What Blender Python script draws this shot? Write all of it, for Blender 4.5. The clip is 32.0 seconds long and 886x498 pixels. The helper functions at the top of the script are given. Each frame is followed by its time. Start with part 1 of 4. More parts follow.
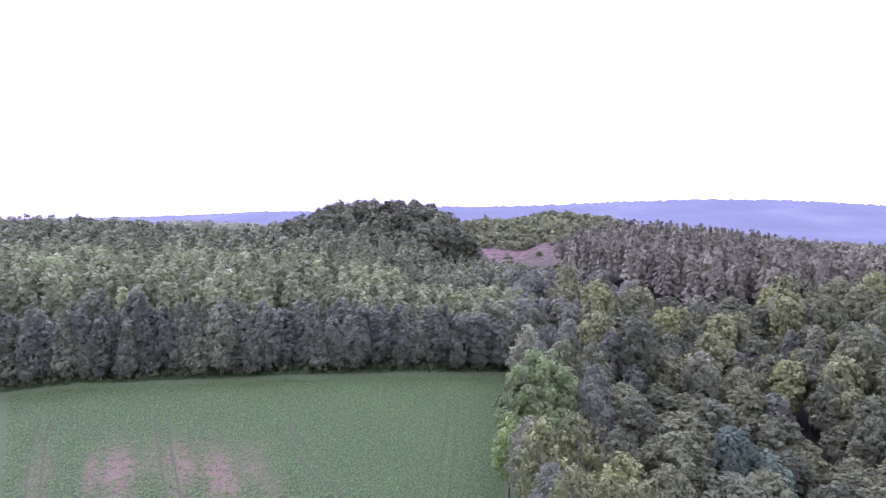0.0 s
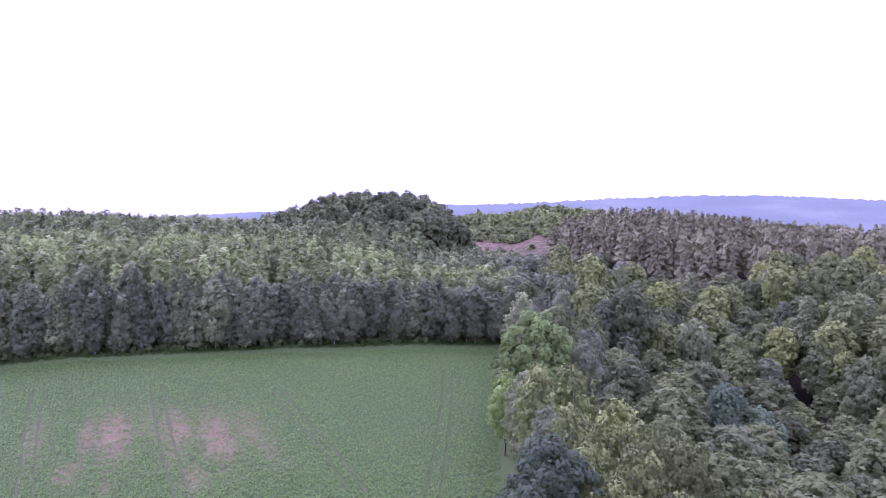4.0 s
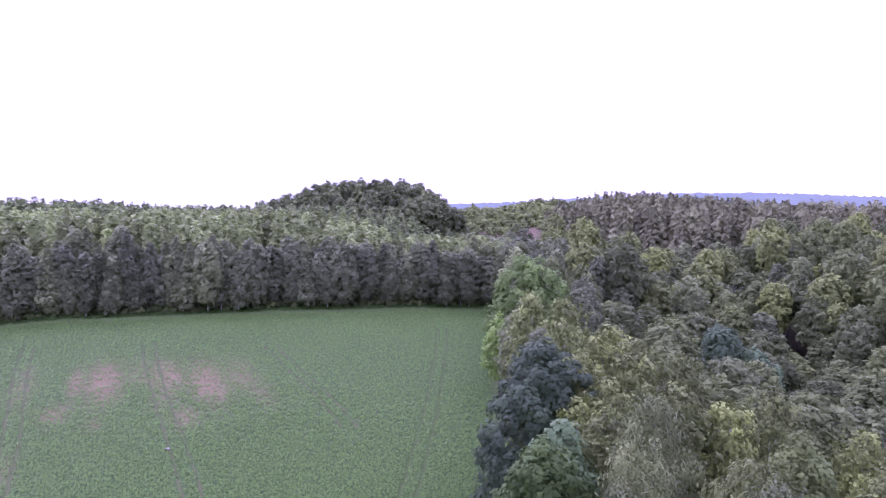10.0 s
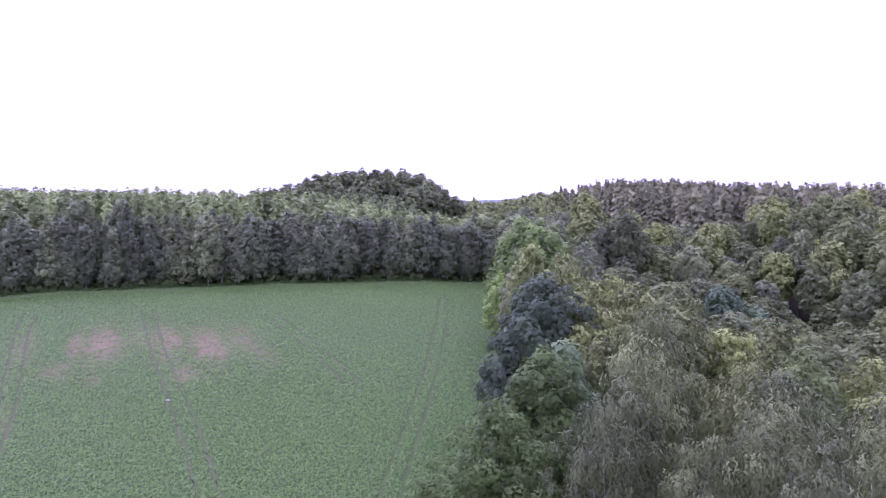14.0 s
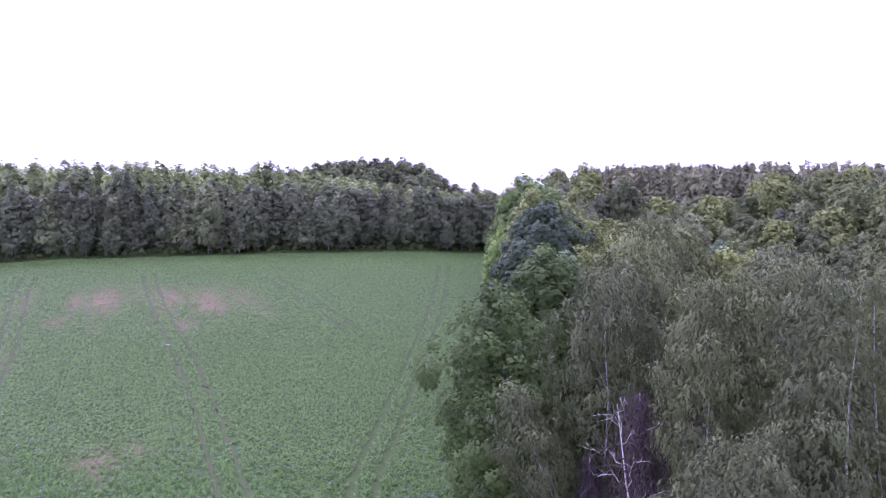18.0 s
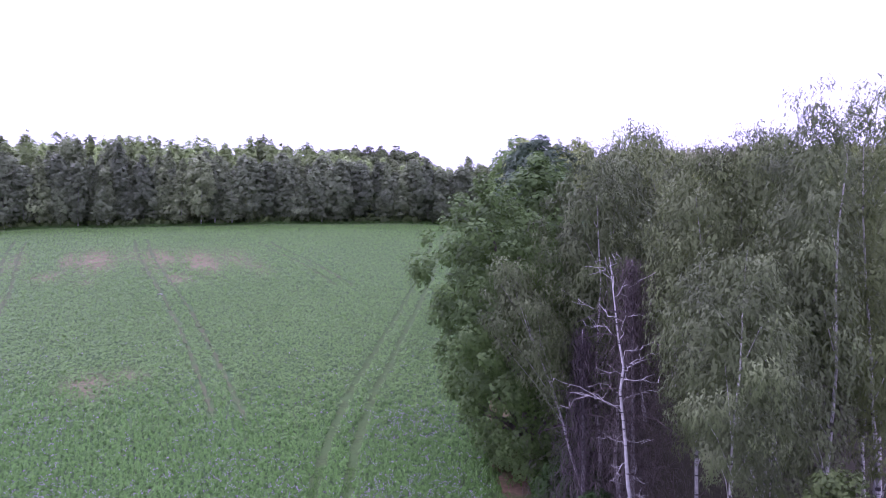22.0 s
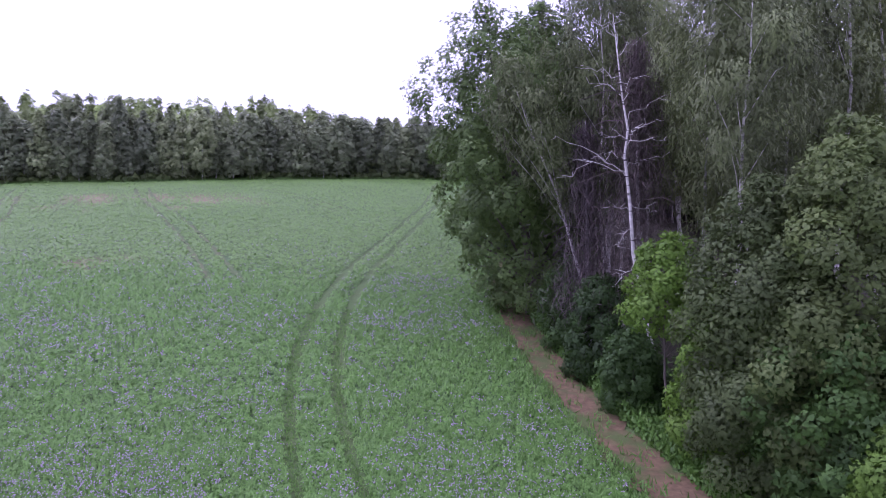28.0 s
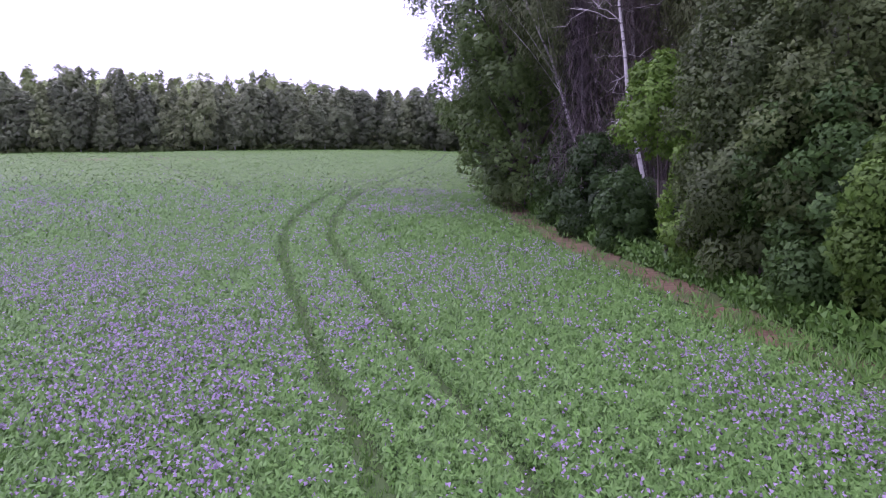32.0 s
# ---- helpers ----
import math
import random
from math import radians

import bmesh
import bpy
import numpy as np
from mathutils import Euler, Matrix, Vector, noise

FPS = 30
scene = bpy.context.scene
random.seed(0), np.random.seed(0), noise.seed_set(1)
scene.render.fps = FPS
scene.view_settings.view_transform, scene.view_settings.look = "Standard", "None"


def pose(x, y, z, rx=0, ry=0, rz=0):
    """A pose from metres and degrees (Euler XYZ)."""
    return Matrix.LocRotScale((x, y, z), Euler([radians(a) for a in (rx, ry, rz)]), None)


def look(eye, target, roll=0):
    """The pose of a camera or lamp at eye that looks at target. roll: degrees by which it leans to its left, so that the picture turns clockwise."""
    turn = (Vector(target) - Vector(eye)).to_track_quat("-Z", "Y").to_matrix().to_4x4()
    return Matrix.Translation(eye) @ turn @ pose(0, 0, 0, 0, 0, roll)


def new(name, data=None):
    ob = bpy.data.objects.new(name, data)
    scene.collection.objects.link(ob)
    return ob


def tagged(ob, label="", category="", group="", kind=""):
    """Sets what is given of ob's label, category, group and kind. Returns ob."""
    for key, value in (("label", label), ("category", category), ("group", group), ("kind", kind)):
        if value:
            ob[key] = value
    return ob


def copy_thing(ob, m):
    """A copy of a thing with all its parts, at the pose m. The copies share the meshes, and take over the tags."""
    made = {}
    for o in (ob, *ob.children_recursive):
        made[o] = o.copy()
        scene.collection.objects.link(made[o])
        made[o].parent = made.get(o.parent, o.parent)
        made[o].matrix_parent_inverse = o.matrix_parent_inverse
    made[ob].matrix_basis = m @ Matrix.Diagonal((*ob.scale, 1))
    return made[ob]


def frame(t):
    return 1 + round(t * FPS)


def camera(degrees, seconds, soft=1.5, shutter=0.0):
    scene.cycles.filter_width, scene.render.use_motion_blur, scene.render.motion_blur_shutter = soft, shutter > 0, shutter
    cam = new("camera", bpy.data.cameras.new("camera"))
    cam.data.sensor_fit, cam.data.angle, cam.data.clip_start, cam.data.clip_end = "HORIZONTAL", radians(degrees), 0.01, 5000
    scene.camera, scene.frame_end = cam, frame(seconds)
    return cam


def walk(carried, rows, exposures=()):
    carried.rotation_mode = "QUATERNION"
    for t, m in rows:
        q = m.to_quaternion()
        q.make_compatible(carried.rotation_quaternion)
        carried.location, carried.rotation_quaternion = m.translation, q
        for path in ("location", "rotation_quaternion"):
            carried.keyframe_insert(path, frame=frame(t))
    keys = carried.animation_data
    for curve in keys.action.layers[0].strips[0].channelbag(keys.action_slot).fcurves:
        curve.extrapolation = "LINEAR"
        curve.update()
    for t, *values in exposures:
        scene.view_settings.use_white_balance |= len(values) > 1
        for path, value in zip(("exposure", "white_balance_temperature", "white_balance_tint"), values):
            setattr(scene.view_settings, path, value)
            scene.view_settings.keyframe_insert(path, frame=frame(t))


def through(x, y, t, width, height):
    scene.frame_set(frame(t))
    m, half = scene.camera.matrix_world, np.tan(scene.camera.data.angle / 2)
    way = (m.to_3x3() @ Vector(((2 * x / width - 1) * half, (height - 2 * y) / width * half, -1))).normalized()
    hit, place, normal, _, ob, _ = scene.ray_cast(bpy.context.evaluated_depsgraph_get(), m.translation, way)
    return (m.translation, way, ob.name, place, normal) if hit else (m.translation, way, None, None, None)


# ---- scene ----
cam = camera(65.8, 32.0, 0.95)
PATH = [
    (0, (-0.06, -0.019, 53.015), (-0.176, 1.977, 52.964), 0.7),
    (1, (-0.116, -0.183, 51.456), (-0.227, 1.813, 51.406), 0.5),
    (2, (-0.322, -0.196, 49.943), (-0.426, 1.801, 49.893), 0.5),
    (3, (-0.229, -0.484, 48.42), (-0.33, 1.513, 48.37), 0.4),
    (3.5, (-0.244, -0.604, 47.626), (-0.342, 1.393, 47.576), 0.3),
    (5.5, (-0.249, -0.395, 44.316), (-0.341, 1.602, 44.269), 0.2),
    (6, (0.05, -0.117, 43.545), (-0.044, 1.88, 43.498), 0.1),
    (7, (-0.032, -0.307, 42.151), (-0.121, 1.691, 42.104), 0.1),
    (8, (0.107, -0.338, 40.814), (0.02, 1.659, 40.767), -0.0),
    (9, (0.012, -0.218, 38.912), (-0.071, 1.78, 38.869), -0.0),
    (10, (0.188, -0.183, 37.509), (0.106, 1.815, 37.467), -0.1),
    (11, (0.126, -0.33, 36.156), (0.046, 1.667, 36.113), -0.2),
    (12, (0.132, -0.236, 34.632), (0.051, 1.762, 34.589), -0.2),
    (13, (0.137, 0.034, 33.03), (0.055, 2.032, 32.988), -0.3),
    (14, (0.276, 0.133, 31.468), (0.19, 2.13, 31.425), -0.3),
    (14.5, (0.267, 0.089, 30.668), (0.18, 2.086, 30.624), -0.3),
    (16.5, (0.214, -0.027, 26.785), (0.127, 1.971, 26.748), -0.4),
    (17, (0.29, 0.18, 26.1), (0.201, 2.178, 26.06), -0.4),
    (18, (0.203, 0.07, 24.777), (0.117, 2.068, 24.733), -0.3),
    (19, (0.003, -0.501, 23.49), (-0.077, 1.496, 23.442), -0.3),
    (20, (0.056, -0.397, 21.865), (-0.025, 1.601, 21.821), -0.1),
    (21, (0.079, -0.333, 20.489), (0.0, 1.665, 20.439), -0.2),
    (21.5, (0.14, -0.238, 19.794), (0.07, 1.76, 19.741), -0.3),
    (22, (0.184, -0.18, 18.94), (0.117, 1.818, 18.89), -0.2),
    (23, (0.211, -0.117, 17.546), (0.146, 1.881, 17.492), -0.4),
    (24, (0.142, -0.251, 16.081), (0.065, 1.746, 16.023), -0.6),
    (24.5, (0.254, 0.104, 15.201), (0.162, 2.101, 15.145), -0.5),
    (25, (0.294, 0.251, 14.392), (0.197, 2.248, 14.335), -0.6),
    (25.5, (0.417, 0.662, 13.627), (0.317, 2.659, 13.568), -0.7),
    (27.5, (0.203, 0.406, 10.397), (0.123, 2.403, 10.339), -0.6),
    (28, (0.327, 0.518, 9.585), (0.249, 2.516, 9.526), -0.6),
    (28.5, (0.485, 0.561, 8.777), (0.406, 2.559, 8.719), -0.7),
    (29, (0.55, 0.557, 8.058), (0.478, 2.555, 7.999), -0.7),
    (30, (0.415, 0.615, 6.745), (0.34, 2.613, 6.681), -1.0),
    (31, (0.552, 0.74, 5.278), (0.467, 2.738, 5.213), -0.9),
    (32, (0.602, 0.383, 3.723), (0.514, 2.38, 3.656), -0.9),
]
walk(cam, [(t, look(eye, target, roll)) for t, eye, target, roll in PATH], [(0, 0.62, 5180, 74), (18, 0.62, 5200, 69), (28, 0.62, 5290, 57), (32, 0.60, 5450, 60)])

# ---- world and sun ----
world = bpy.data.worlds.new("overcast_sky")
scene.world = world
world.use_nodes = True
wn, wl = world.node_tree.nodes, world.node_tree.links
sky = wn.new("ShaderNodeTexSky")
sky.sky_type = "NISHITA"
sky.sun_disc = False
sky.sun_elevation, sky.sun_rotation = radians(48), radians(-60)
sky_strength = wn.new("ShaderNodeMix")
sky_strength.data_type = "RGBA"
sky_strength.blend_type = "MULTIPLY"
sky_strength.inputs[0].default_value = 1.0
sky_strength.inputs[7].default_value = (0.10, 0.10, 0.10, 1)
wl.new(sky.outputs[0], sky_strength.inputs[6])
cloud = wn.new("ShaderNodeMix")
cloud.data_type = "RGBA"
cloud.inputs[0].default_value = 0.88
cloud.inputs[7].default_value = (1.0, 1.0, 1.02, 1)
wl.new(sky_strength.outputs[2], cloud.inputs[6])
# an overcast sky is brightest overhead
up = wn.new("ShaderNodeSeparateXYZ")
wl.new(wn.new("ShaderNodeTexCoord").outputs["Generated"], up.inputs[0])
rise = wn.new("ShaderNodeMapRange")
rise.inputs["To Min"].default_value, rise.inputs["To Max"].default_value = 0.80, 1.90
wl.new(up.outputs["Z"], rise.inputs["Value"])
overcast = wn.new("ShaderNodeVectorMath")
overcast.operation = "SCALE"
wl.new(cloud.outputs[2], overcast.inputs[0])
wl.new(rise.outputs["Result"], overcast.inputs["Scale"])
wl.new(overcast.outputs[0], wn["Background"].inputs[0])
wn["Background"].inputs[1].default_value = 1.0

sun = new("sun", bpy.data.lights.new("sun", "SUN"))
sun.data.energy, sun.data.angle, sun.data.color = 1.2, radians(25), (1.0, 0.96, 0.9)
sun.matrix_world = look((-60, 35, 80), (0, 0, 0))

# ---- small maths ----


def smooth(a, b, v):
    t = np.clip((np.asarray(v, float) - a) / (b - a), 0, 1)
    return t * t * (3 - 2 * t)


def bell(v, middle, width):
    return np.exp(-((np.asarray(v, float) - middle) / width) ** 2)


def edge_y(x):
    """Where the field ends against the wood at its head."""
    return np.interp(x, (-260, -160, -96, -85, -42, -22, 2, 14), (70, 112, 136.5, 141.5, 152.0, 156, 161.5, 166))


def ground_z(x, y):
    """Height of the ground: the field's slope, the wood's gentler rise, the gully on the right, the wooded knoll and the old quarry."""
    x, y = np.asarray(x, float), np.asarray(y, float)
    near = np.clip(y, -40, 172)
    right = smooth(25, 80, x)
    up = 0.04 + 0.05 * right
    cross = np.interp(x, (-300, -90, -25, 40, 90, 150), (3.6, 2.2, 1.0, -1.6, -2.3, -3.0))
    z = -0.6 + 0.132 * near + cross + up * np.clip(y - 172, 0, 210)
    z = z - 9.5 * bell(x, 54, 20) * smooth(40, 95, y) * (1 - smooth(190, 260, y))
    z = z - 13.0 * smooth(80, 230, x) * smooth(240, 380, y)
    z = z + 5.0 * smooth(-120, -250, x) * smooth(200, 420, y)
    z = z + 0.25 * smooth(100, 155, y) * np.exp(-(((x + 32) / 34) ** 4))
    knoll = np.exp(-((x + 66) / 54) ** 4) * np.exp(-((y - 470) / 85) ** 4)
    z = z + 22.0 * knoll
    pit = smooth(-22, 2, x) * (1 - smooth(100, 150, x))
    z = z - 15 * pit * smooth(385, 450, y)
    z = z + pit * (9.0 * smooth(596, 600, y) + 11.0 * smooth(622, 626, y))
    z = z + 0.20 * np.clip(y - 640, 0, 120) * smooth(-160, -20, x) * (1 - smooth(110, 260, x))
    z = z + 0.10 * np.sin(x * 0.21 + y * 0.07) * np.sin(y * 0.13) * smooth(10, 40, y)
    return z


# ---- materials ----
def node_material(name):
    m = bpy.data.materials.new(name)
    m.use_nodes = True
    nt = m.node_tree
    bsdf = nt.nodes["Principled BSDF"]
    bsdf.inputs["Specular IOR Level"].default_value = 0.25
    return m, nt, bsdf


def add(nt, kind, **values):
    n = nt.nodes.new(kind)
    for k, v in values.items():
        n.inputs[k.replace("_", " ")].default_value = v
    return n


def noise_at(nt, scale, detail=4.0, coords=None):
    n = add(nt, "ShaderNodeTexNoise", Scale=scale, Detail=detail)
    if coords is None:
        coords = nt.nodes.new("ShaderNodeTexCoord").outputs["Object"]
    nt.links.new(coords, n.inputs["Vector"])
    return n.outputs["Fac"]


def ramp(nt, value, stops):
    n = nt.nodes.new("ShaderNodeValToRGB")
    el = n.color_ramp.elements
    while len(el) < len(stops):
        el.new(0.5)
    for e, (p, c) in zip(el, stops):
        e.position, e.color = p, (*c, 1)
    nt.links.new(value, n.inputs[0])
    return n.outputs[0]


def mix(nt, factor, a, b, blend="MIX"):
    n = nt.nodes.new("ShaderNodeMix")
    n.data_type, n.blend_type = "RGBA", blend
    for socket, v in ((n.inputs[0], factor), (n.inputs[6], a), (n.inputs[7], b)):
        if isinstance(v, (int, float)):
            socket.default_value = v
        elif isinstance(v, tuple):
            socket.default_value = (*v, 1)
        else:
            nt.links.new(v, socket)
    return n.outputs[2]


def math_node(nt, op, a, b):
    n = nt.nodes.new("ShaderNodeMath")
    n.operation = op
    for socket, v in zip(n.inputs, (a, b)):
        if isinstance(v, (int, float)):
            socket.default_value = v
        else:
            nt.links.new(v, socket)
    return n.outputs[0]


def attribute(nt, name):
    n = nt.nodes.new("ShaderNodeAttribute")
    n.attribute_name = name
    return n.outputs["Fac"]


def foliage(name, dark, mid, light, through=0.32, per_tree=True, cut=True):
    """Leaves: every leaf its own shade, every tree its own tone, some light through the blade."""
    m, nt, bsdf = node_material(name)
    dark, light = (tuple(0.65 * a + 0.35 * b for a, b in zip(c, mid)) for c in (dark, light))
    geo = nt.nodes.new("ShaderNodeNewGeometry")
    info = nt.nodes.new("ShaderNodeObjectInfo")
    island = geo.outputs["Random Per Island"]
    if cut:
        # small leaves within each spray: their own shade and tilt
        spot = nt.nodes.new("ShaderNodeVectorMath")
        spot.operation = "SCALE"
        nt.links.new(nt.nodes.new("ShaderNodeTexCoord").outputs["Object"], spot.inputs[0])
        nt.links.new(attribute(nt, "grain"), spot.inputs["Scale"])
        grain = noise_at(nt, 1.9, 2.0, spot.outputs[0])
        small = nt.nodes.new("ShaderNodeMapRange")
        small.inputs["From Min"].default_value, small.inputs["From Max"].default_value = 0.25, 0.75
        nt.links.new(grain, small.inputs["Value"])
        island = math_node(nt, "ADD", math_node(nt, "MULTIPLY", island, 0.6), math_node(nt, "MULTIPLY", small.outputs[0], 0.4))
        tilt = add(nt, "ShaderNodeBump", Strength=0.35)
        nt.links.new(math_node(nt, "DIVIDE", 0.9, attribute(nt, "grain")), tilt.inputs["Distance"])
        nt.links.new(grain, tilt.inputs["Height"])
        nt.links.new(tilt.outputs[0], bsdf.inputs["Normal"])
    col = ramp(nt, island, [(0.0, dark), (0.55, mid), (1.0, light)])
    patch = noise_at(nt, 0.45, 2.0)
    col = mix(nt, math_node(nt, "MULTIPLY", patch, 0.45), col, mid)
    tone = (1.0, 1.0, 1.0) if not per_tree else ramp(nt, info.outputs["Random"], [(0.0, (0.72, 0.72, 0.76)), (0.5, (1.0, 1.0, 1.0)), (1.0, (1.26, 1.25, 1.08))])
    col = mix(nt, 1.0, col, tone, "MULTIPLY")
    own = nt.nodes.new("ShaderNodeCombineColor")
    shade = math_node(nt, "ADD", attribute(nt, "tone"), 1.0)
    for k in range(3):
        nt.links.new(shade, own.inputs[k])
    col = mix(nt, 1.0, col, own.outputs[0], "MULTIPLY")
    nt.links.new(col, bsdf.inputs["Base Color"])
    bsdf.inputs["Roughness"].default_value = 0.6
    tr = nt.nodes.new("ShaderNodeBsdfTranslucent")
    nt.links.new(col, tr.inputs["Color"])
    ms = nt.nodes.new("ShaderNodeMixShader")
    ms.inputs[0].default_value = through
    nt.links.new(bsdf.outputs[0], ms.inputs[1])
    nt.links.new(tr.outputs[0], ms.inputs[2])
    last = ms.outputs[0]
    if cut:
        # each blade is a spray of small leaves with gaps between them
        gaps = noise_at(nt, 1.0, 1.0, spot.outputs[0])
        hole = nt.nodes.new("ShaderNodeMath")
        hole.operation = "LESS_THAN"
        hole.inputs[1].default_value = 0.43
        nt.links.new(gaps, hole.inputs[0])
        clear = nt.nodes.new("ShaderNodeBsdfTransparent")
        cutout = nt.nodes.new("ShaderNodeMixShader")
        nt.links.new(hole.outputs[0], cutout.inputs[0])
        nt.links.new(last, cutout.inputs[1])
        nt.links.new(clear.outputs[0], cutout.inputs[2])
        last = cutout.outputs[0]
    nt.links.new(last, nt.nodes["Material Output"].inputs[0])
    return m


def bark(name, a, b, marks=None, scale=3.0):
    m, nt, bsdf = node_material(name)
    tc = nt.nodes.new("ShaderNodeTexCoord")
    mp = add(nt, "ShaderNodeMapping", Scale=(1.0, 1.0, 0.25) if marks is None else (0.6, 0.6, 3.0))
    nt.links.new(tc.outputs["Object"], mp.inputs["Vector"])
    n1 = noise_at(nt, scale, 6.0, mp.outputs[0])
    col = ramp(nt, n1, [(0.3, a), (0.7, b)])
    if marks:
        n2 = noise_at(nt, scale * 0.9, 3.0, mp.outputs[0])
        col = mix(nt, ramp(nt, n2, [(0.57, (0, 0, 0)), (0.64, (1, 1, 1))]), col, marks)
    nt.links.new(col, bsdf.inputs["Base Color"])
    bsdf.inputs["Roughness"].default_value = 0.85
    bump = add(nt, "ShaderNodeBump", Strength=0.5, Distance=0.02)
    nt.links.new(n1, bump.inputs["Height"])
    nt.links.new(bump.outputs[0], bsdf.inputs["Normal"])
    return m


MAT = {
    # alder green lightened and blued: distance haze is worked into the leaf colour
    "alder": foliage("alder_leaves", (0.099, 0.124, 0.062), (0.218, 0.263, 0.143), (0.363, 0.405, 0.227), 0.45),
    "poplar": foliage("poplar_leaves", (0.081, 0.114, 0.042), (0.148, 0.199, 0.072), (0.228, 0.283, 0.110)),
    "birch": foliage("birch_leaves", (0.087, 0.111, 0.034), (0.209, 0.260, 0.080), (0.354, 0.408, 0.141), 0.16),
    "oak": foliage("oak_leaves", (0.040, 0.069, 0.019), (0.095, 0.155, 0.040), (0.182, 0.256, 0.074)),
    "chestnut": foliage("dark_lime_leaves", (0.030, 0.054, 0.031), (0.072, 0.113, 0.061), (0.169, 0.225, 0.138)),
    "ash": foliage("ash_leaves", (0.079, 0.147, 0.062), (0.173, 0.275, 0.116), (0.345, 0.452, 0.241)),
    "walnut": foliage("bright_leaves", (0.119, 0.188, 0.050), (0.240, 0.367, 0.099), (0.364, 0.499, 0.152)),
    "willow": foliage("bluish_willow_leaves", (0.071, 0.129, 0.065), (0.142, 0.227, 0.114), (0.257, 0.349, 0.175)),
    # mixed and spruce greens muted, with distance haze mixed into their colour
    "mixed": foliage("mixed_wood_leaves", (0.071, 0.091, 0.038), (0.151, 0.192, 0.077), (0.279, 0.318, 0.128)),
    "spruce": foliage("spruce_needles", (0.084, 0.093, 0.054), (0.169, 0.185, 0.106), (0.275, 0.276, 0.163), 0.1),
    "young_birch": foliage("young_birch_leaves", (0.107, 0.145, 0.058), (0.228, 0.294, 0.123), (0.374, 0.444, 0.191)),
    # darker copy of the birch leaves, standing in for shade on near crowns
    "weeping_birch_shaded": foliage("weeping_birch_shaded_leaves", (0.093, 0.116, 0.045), (0.134, 0.167, 0.065), (0.184, 0.229, 0.088), 0.12),
    "sapling": foliage("alder_sapling_leaves", (0.033, 0.058, 0.017), (0.077, 0.112, 0.034), (0.158, 0.202, 0.065)),
    "maple": foliage("maple_leaves", (0.042, 0.092, 0.010), (0.105, 0.202, 0.023), (0.190, 0.305, 0.045), 0.3),
    "bramble": foliage("bramble_leaves", (0.018, 0.045, 0.009), (0.044, 0.095, 0.019), (0.088, 0.163, 0.033)),
    "herb": foliage("herb_leaves", (0.032, 0.086, 0.009), (0.074, 0.166, 0.022), (0.128, 0.223, 0.044), 0.3, False, False),
    "twig": foliage("dead_twigs", (0.074, 0.059, 0.056), (0.129, 0.103, 0.096), (0.202, 0.166, 0.149), 0.05, True, False),
    "crop": foliage("phacelia_leaves", (0.068, 0.153, 0.025), (0.099, 0.214, 0.037), (0.149, 0.267, 0.061), 0.3, False, False),
    "crop_far": foliage("phacelia_canopy", (0.089, 0.176, 0.032), (0.107, 0.203, 0.040), (0.130, 0.228, 0.048), 0.3, False, False),
    "flower": foliage("phacelia_flowers", (0.249, 0.190, 0.282), (0.346, 0.275, 0.375), (0.450, 0.380, 0.469), 0.3, False, False),
    "bark": bark("grey_bark", (0.045, 0.037, 0.032), (0.12, 0.10, 0.085)),
    "white_bark": bark("birch_bark", (0.34, 0.32, 0.30), (0.56, 0.54, 0.51), (0.06, 0.05, 0.05), 2.2),
    "pale_bark": bark("alder_bark", (0.28, 0.27, 0.25), (0.52, 0.50, 0.47), (0.09, 0.08, 0.07), 2.0),
}


# ---- mesh building ----
def leaf_mesh(name, blades, mats, tone=None, leaf=1.0):
    """blades: n x 3 x 3 corners, one loose three-cornered blade each, and the way each one's curled surface faces. tone: how much lighter or darker each one's own colour is."""
    verts, facing = blades
    n = len(verts)
    me = bpy.data.meshes.new(name)
    me.vertices.add(3 * n)
    me.vertices.foreach_set("co", np.ascontiguousarray(verts, dtype=np.float32).ravel())
    me.loops.add(3 * n)
    me.loops.foreach_set("vertex_index", np.arange(3 * n, dtype=np.int32))
    me.polygons.add(n)
    me.polygons.foreach_set("loop_start", np.arange(0, 3 * n, 3, dtype=np.int32))
    me.polygons.foreach_set("loop_total", np.full(n, 3, dtype=np.int32))
    for m in mats:
        me.materials.append(m)
    me.update(calc_edges=True)
    me.attributes.new("grain", "FLOAT", "POINT").data.foreach_set("value", np.full(3 * n, 5.5 / leaf, np.float32))
    if tone is not None:
        me.attributes.new("tone", "FLOAT", "POINT").data.foreach_set("value", np.repeat(np.asarray(tone, np.float32), 3))
    facing = facing / (np.linalg.norm(facing, axis=1, keepdims=True) + 1e-9)
    me.normals_split_custom_set_from_vertices(np.repeat(facing, 3, 0).astype(np.float32))
    return me


def shared_mesh(name, verts, faces, mat, smooth_faces=True):
    me = bpy.data.meshes.new(name)
    me.from_pydata([tuple(v) for v in verts], [], [tuple(f) for f in faces])
    me.materials.append(mat)
    if smooth_faces:
        me.polygons.foreach_set("use_smooth", [True] * len(me.polygons))
    me.update()
    return me


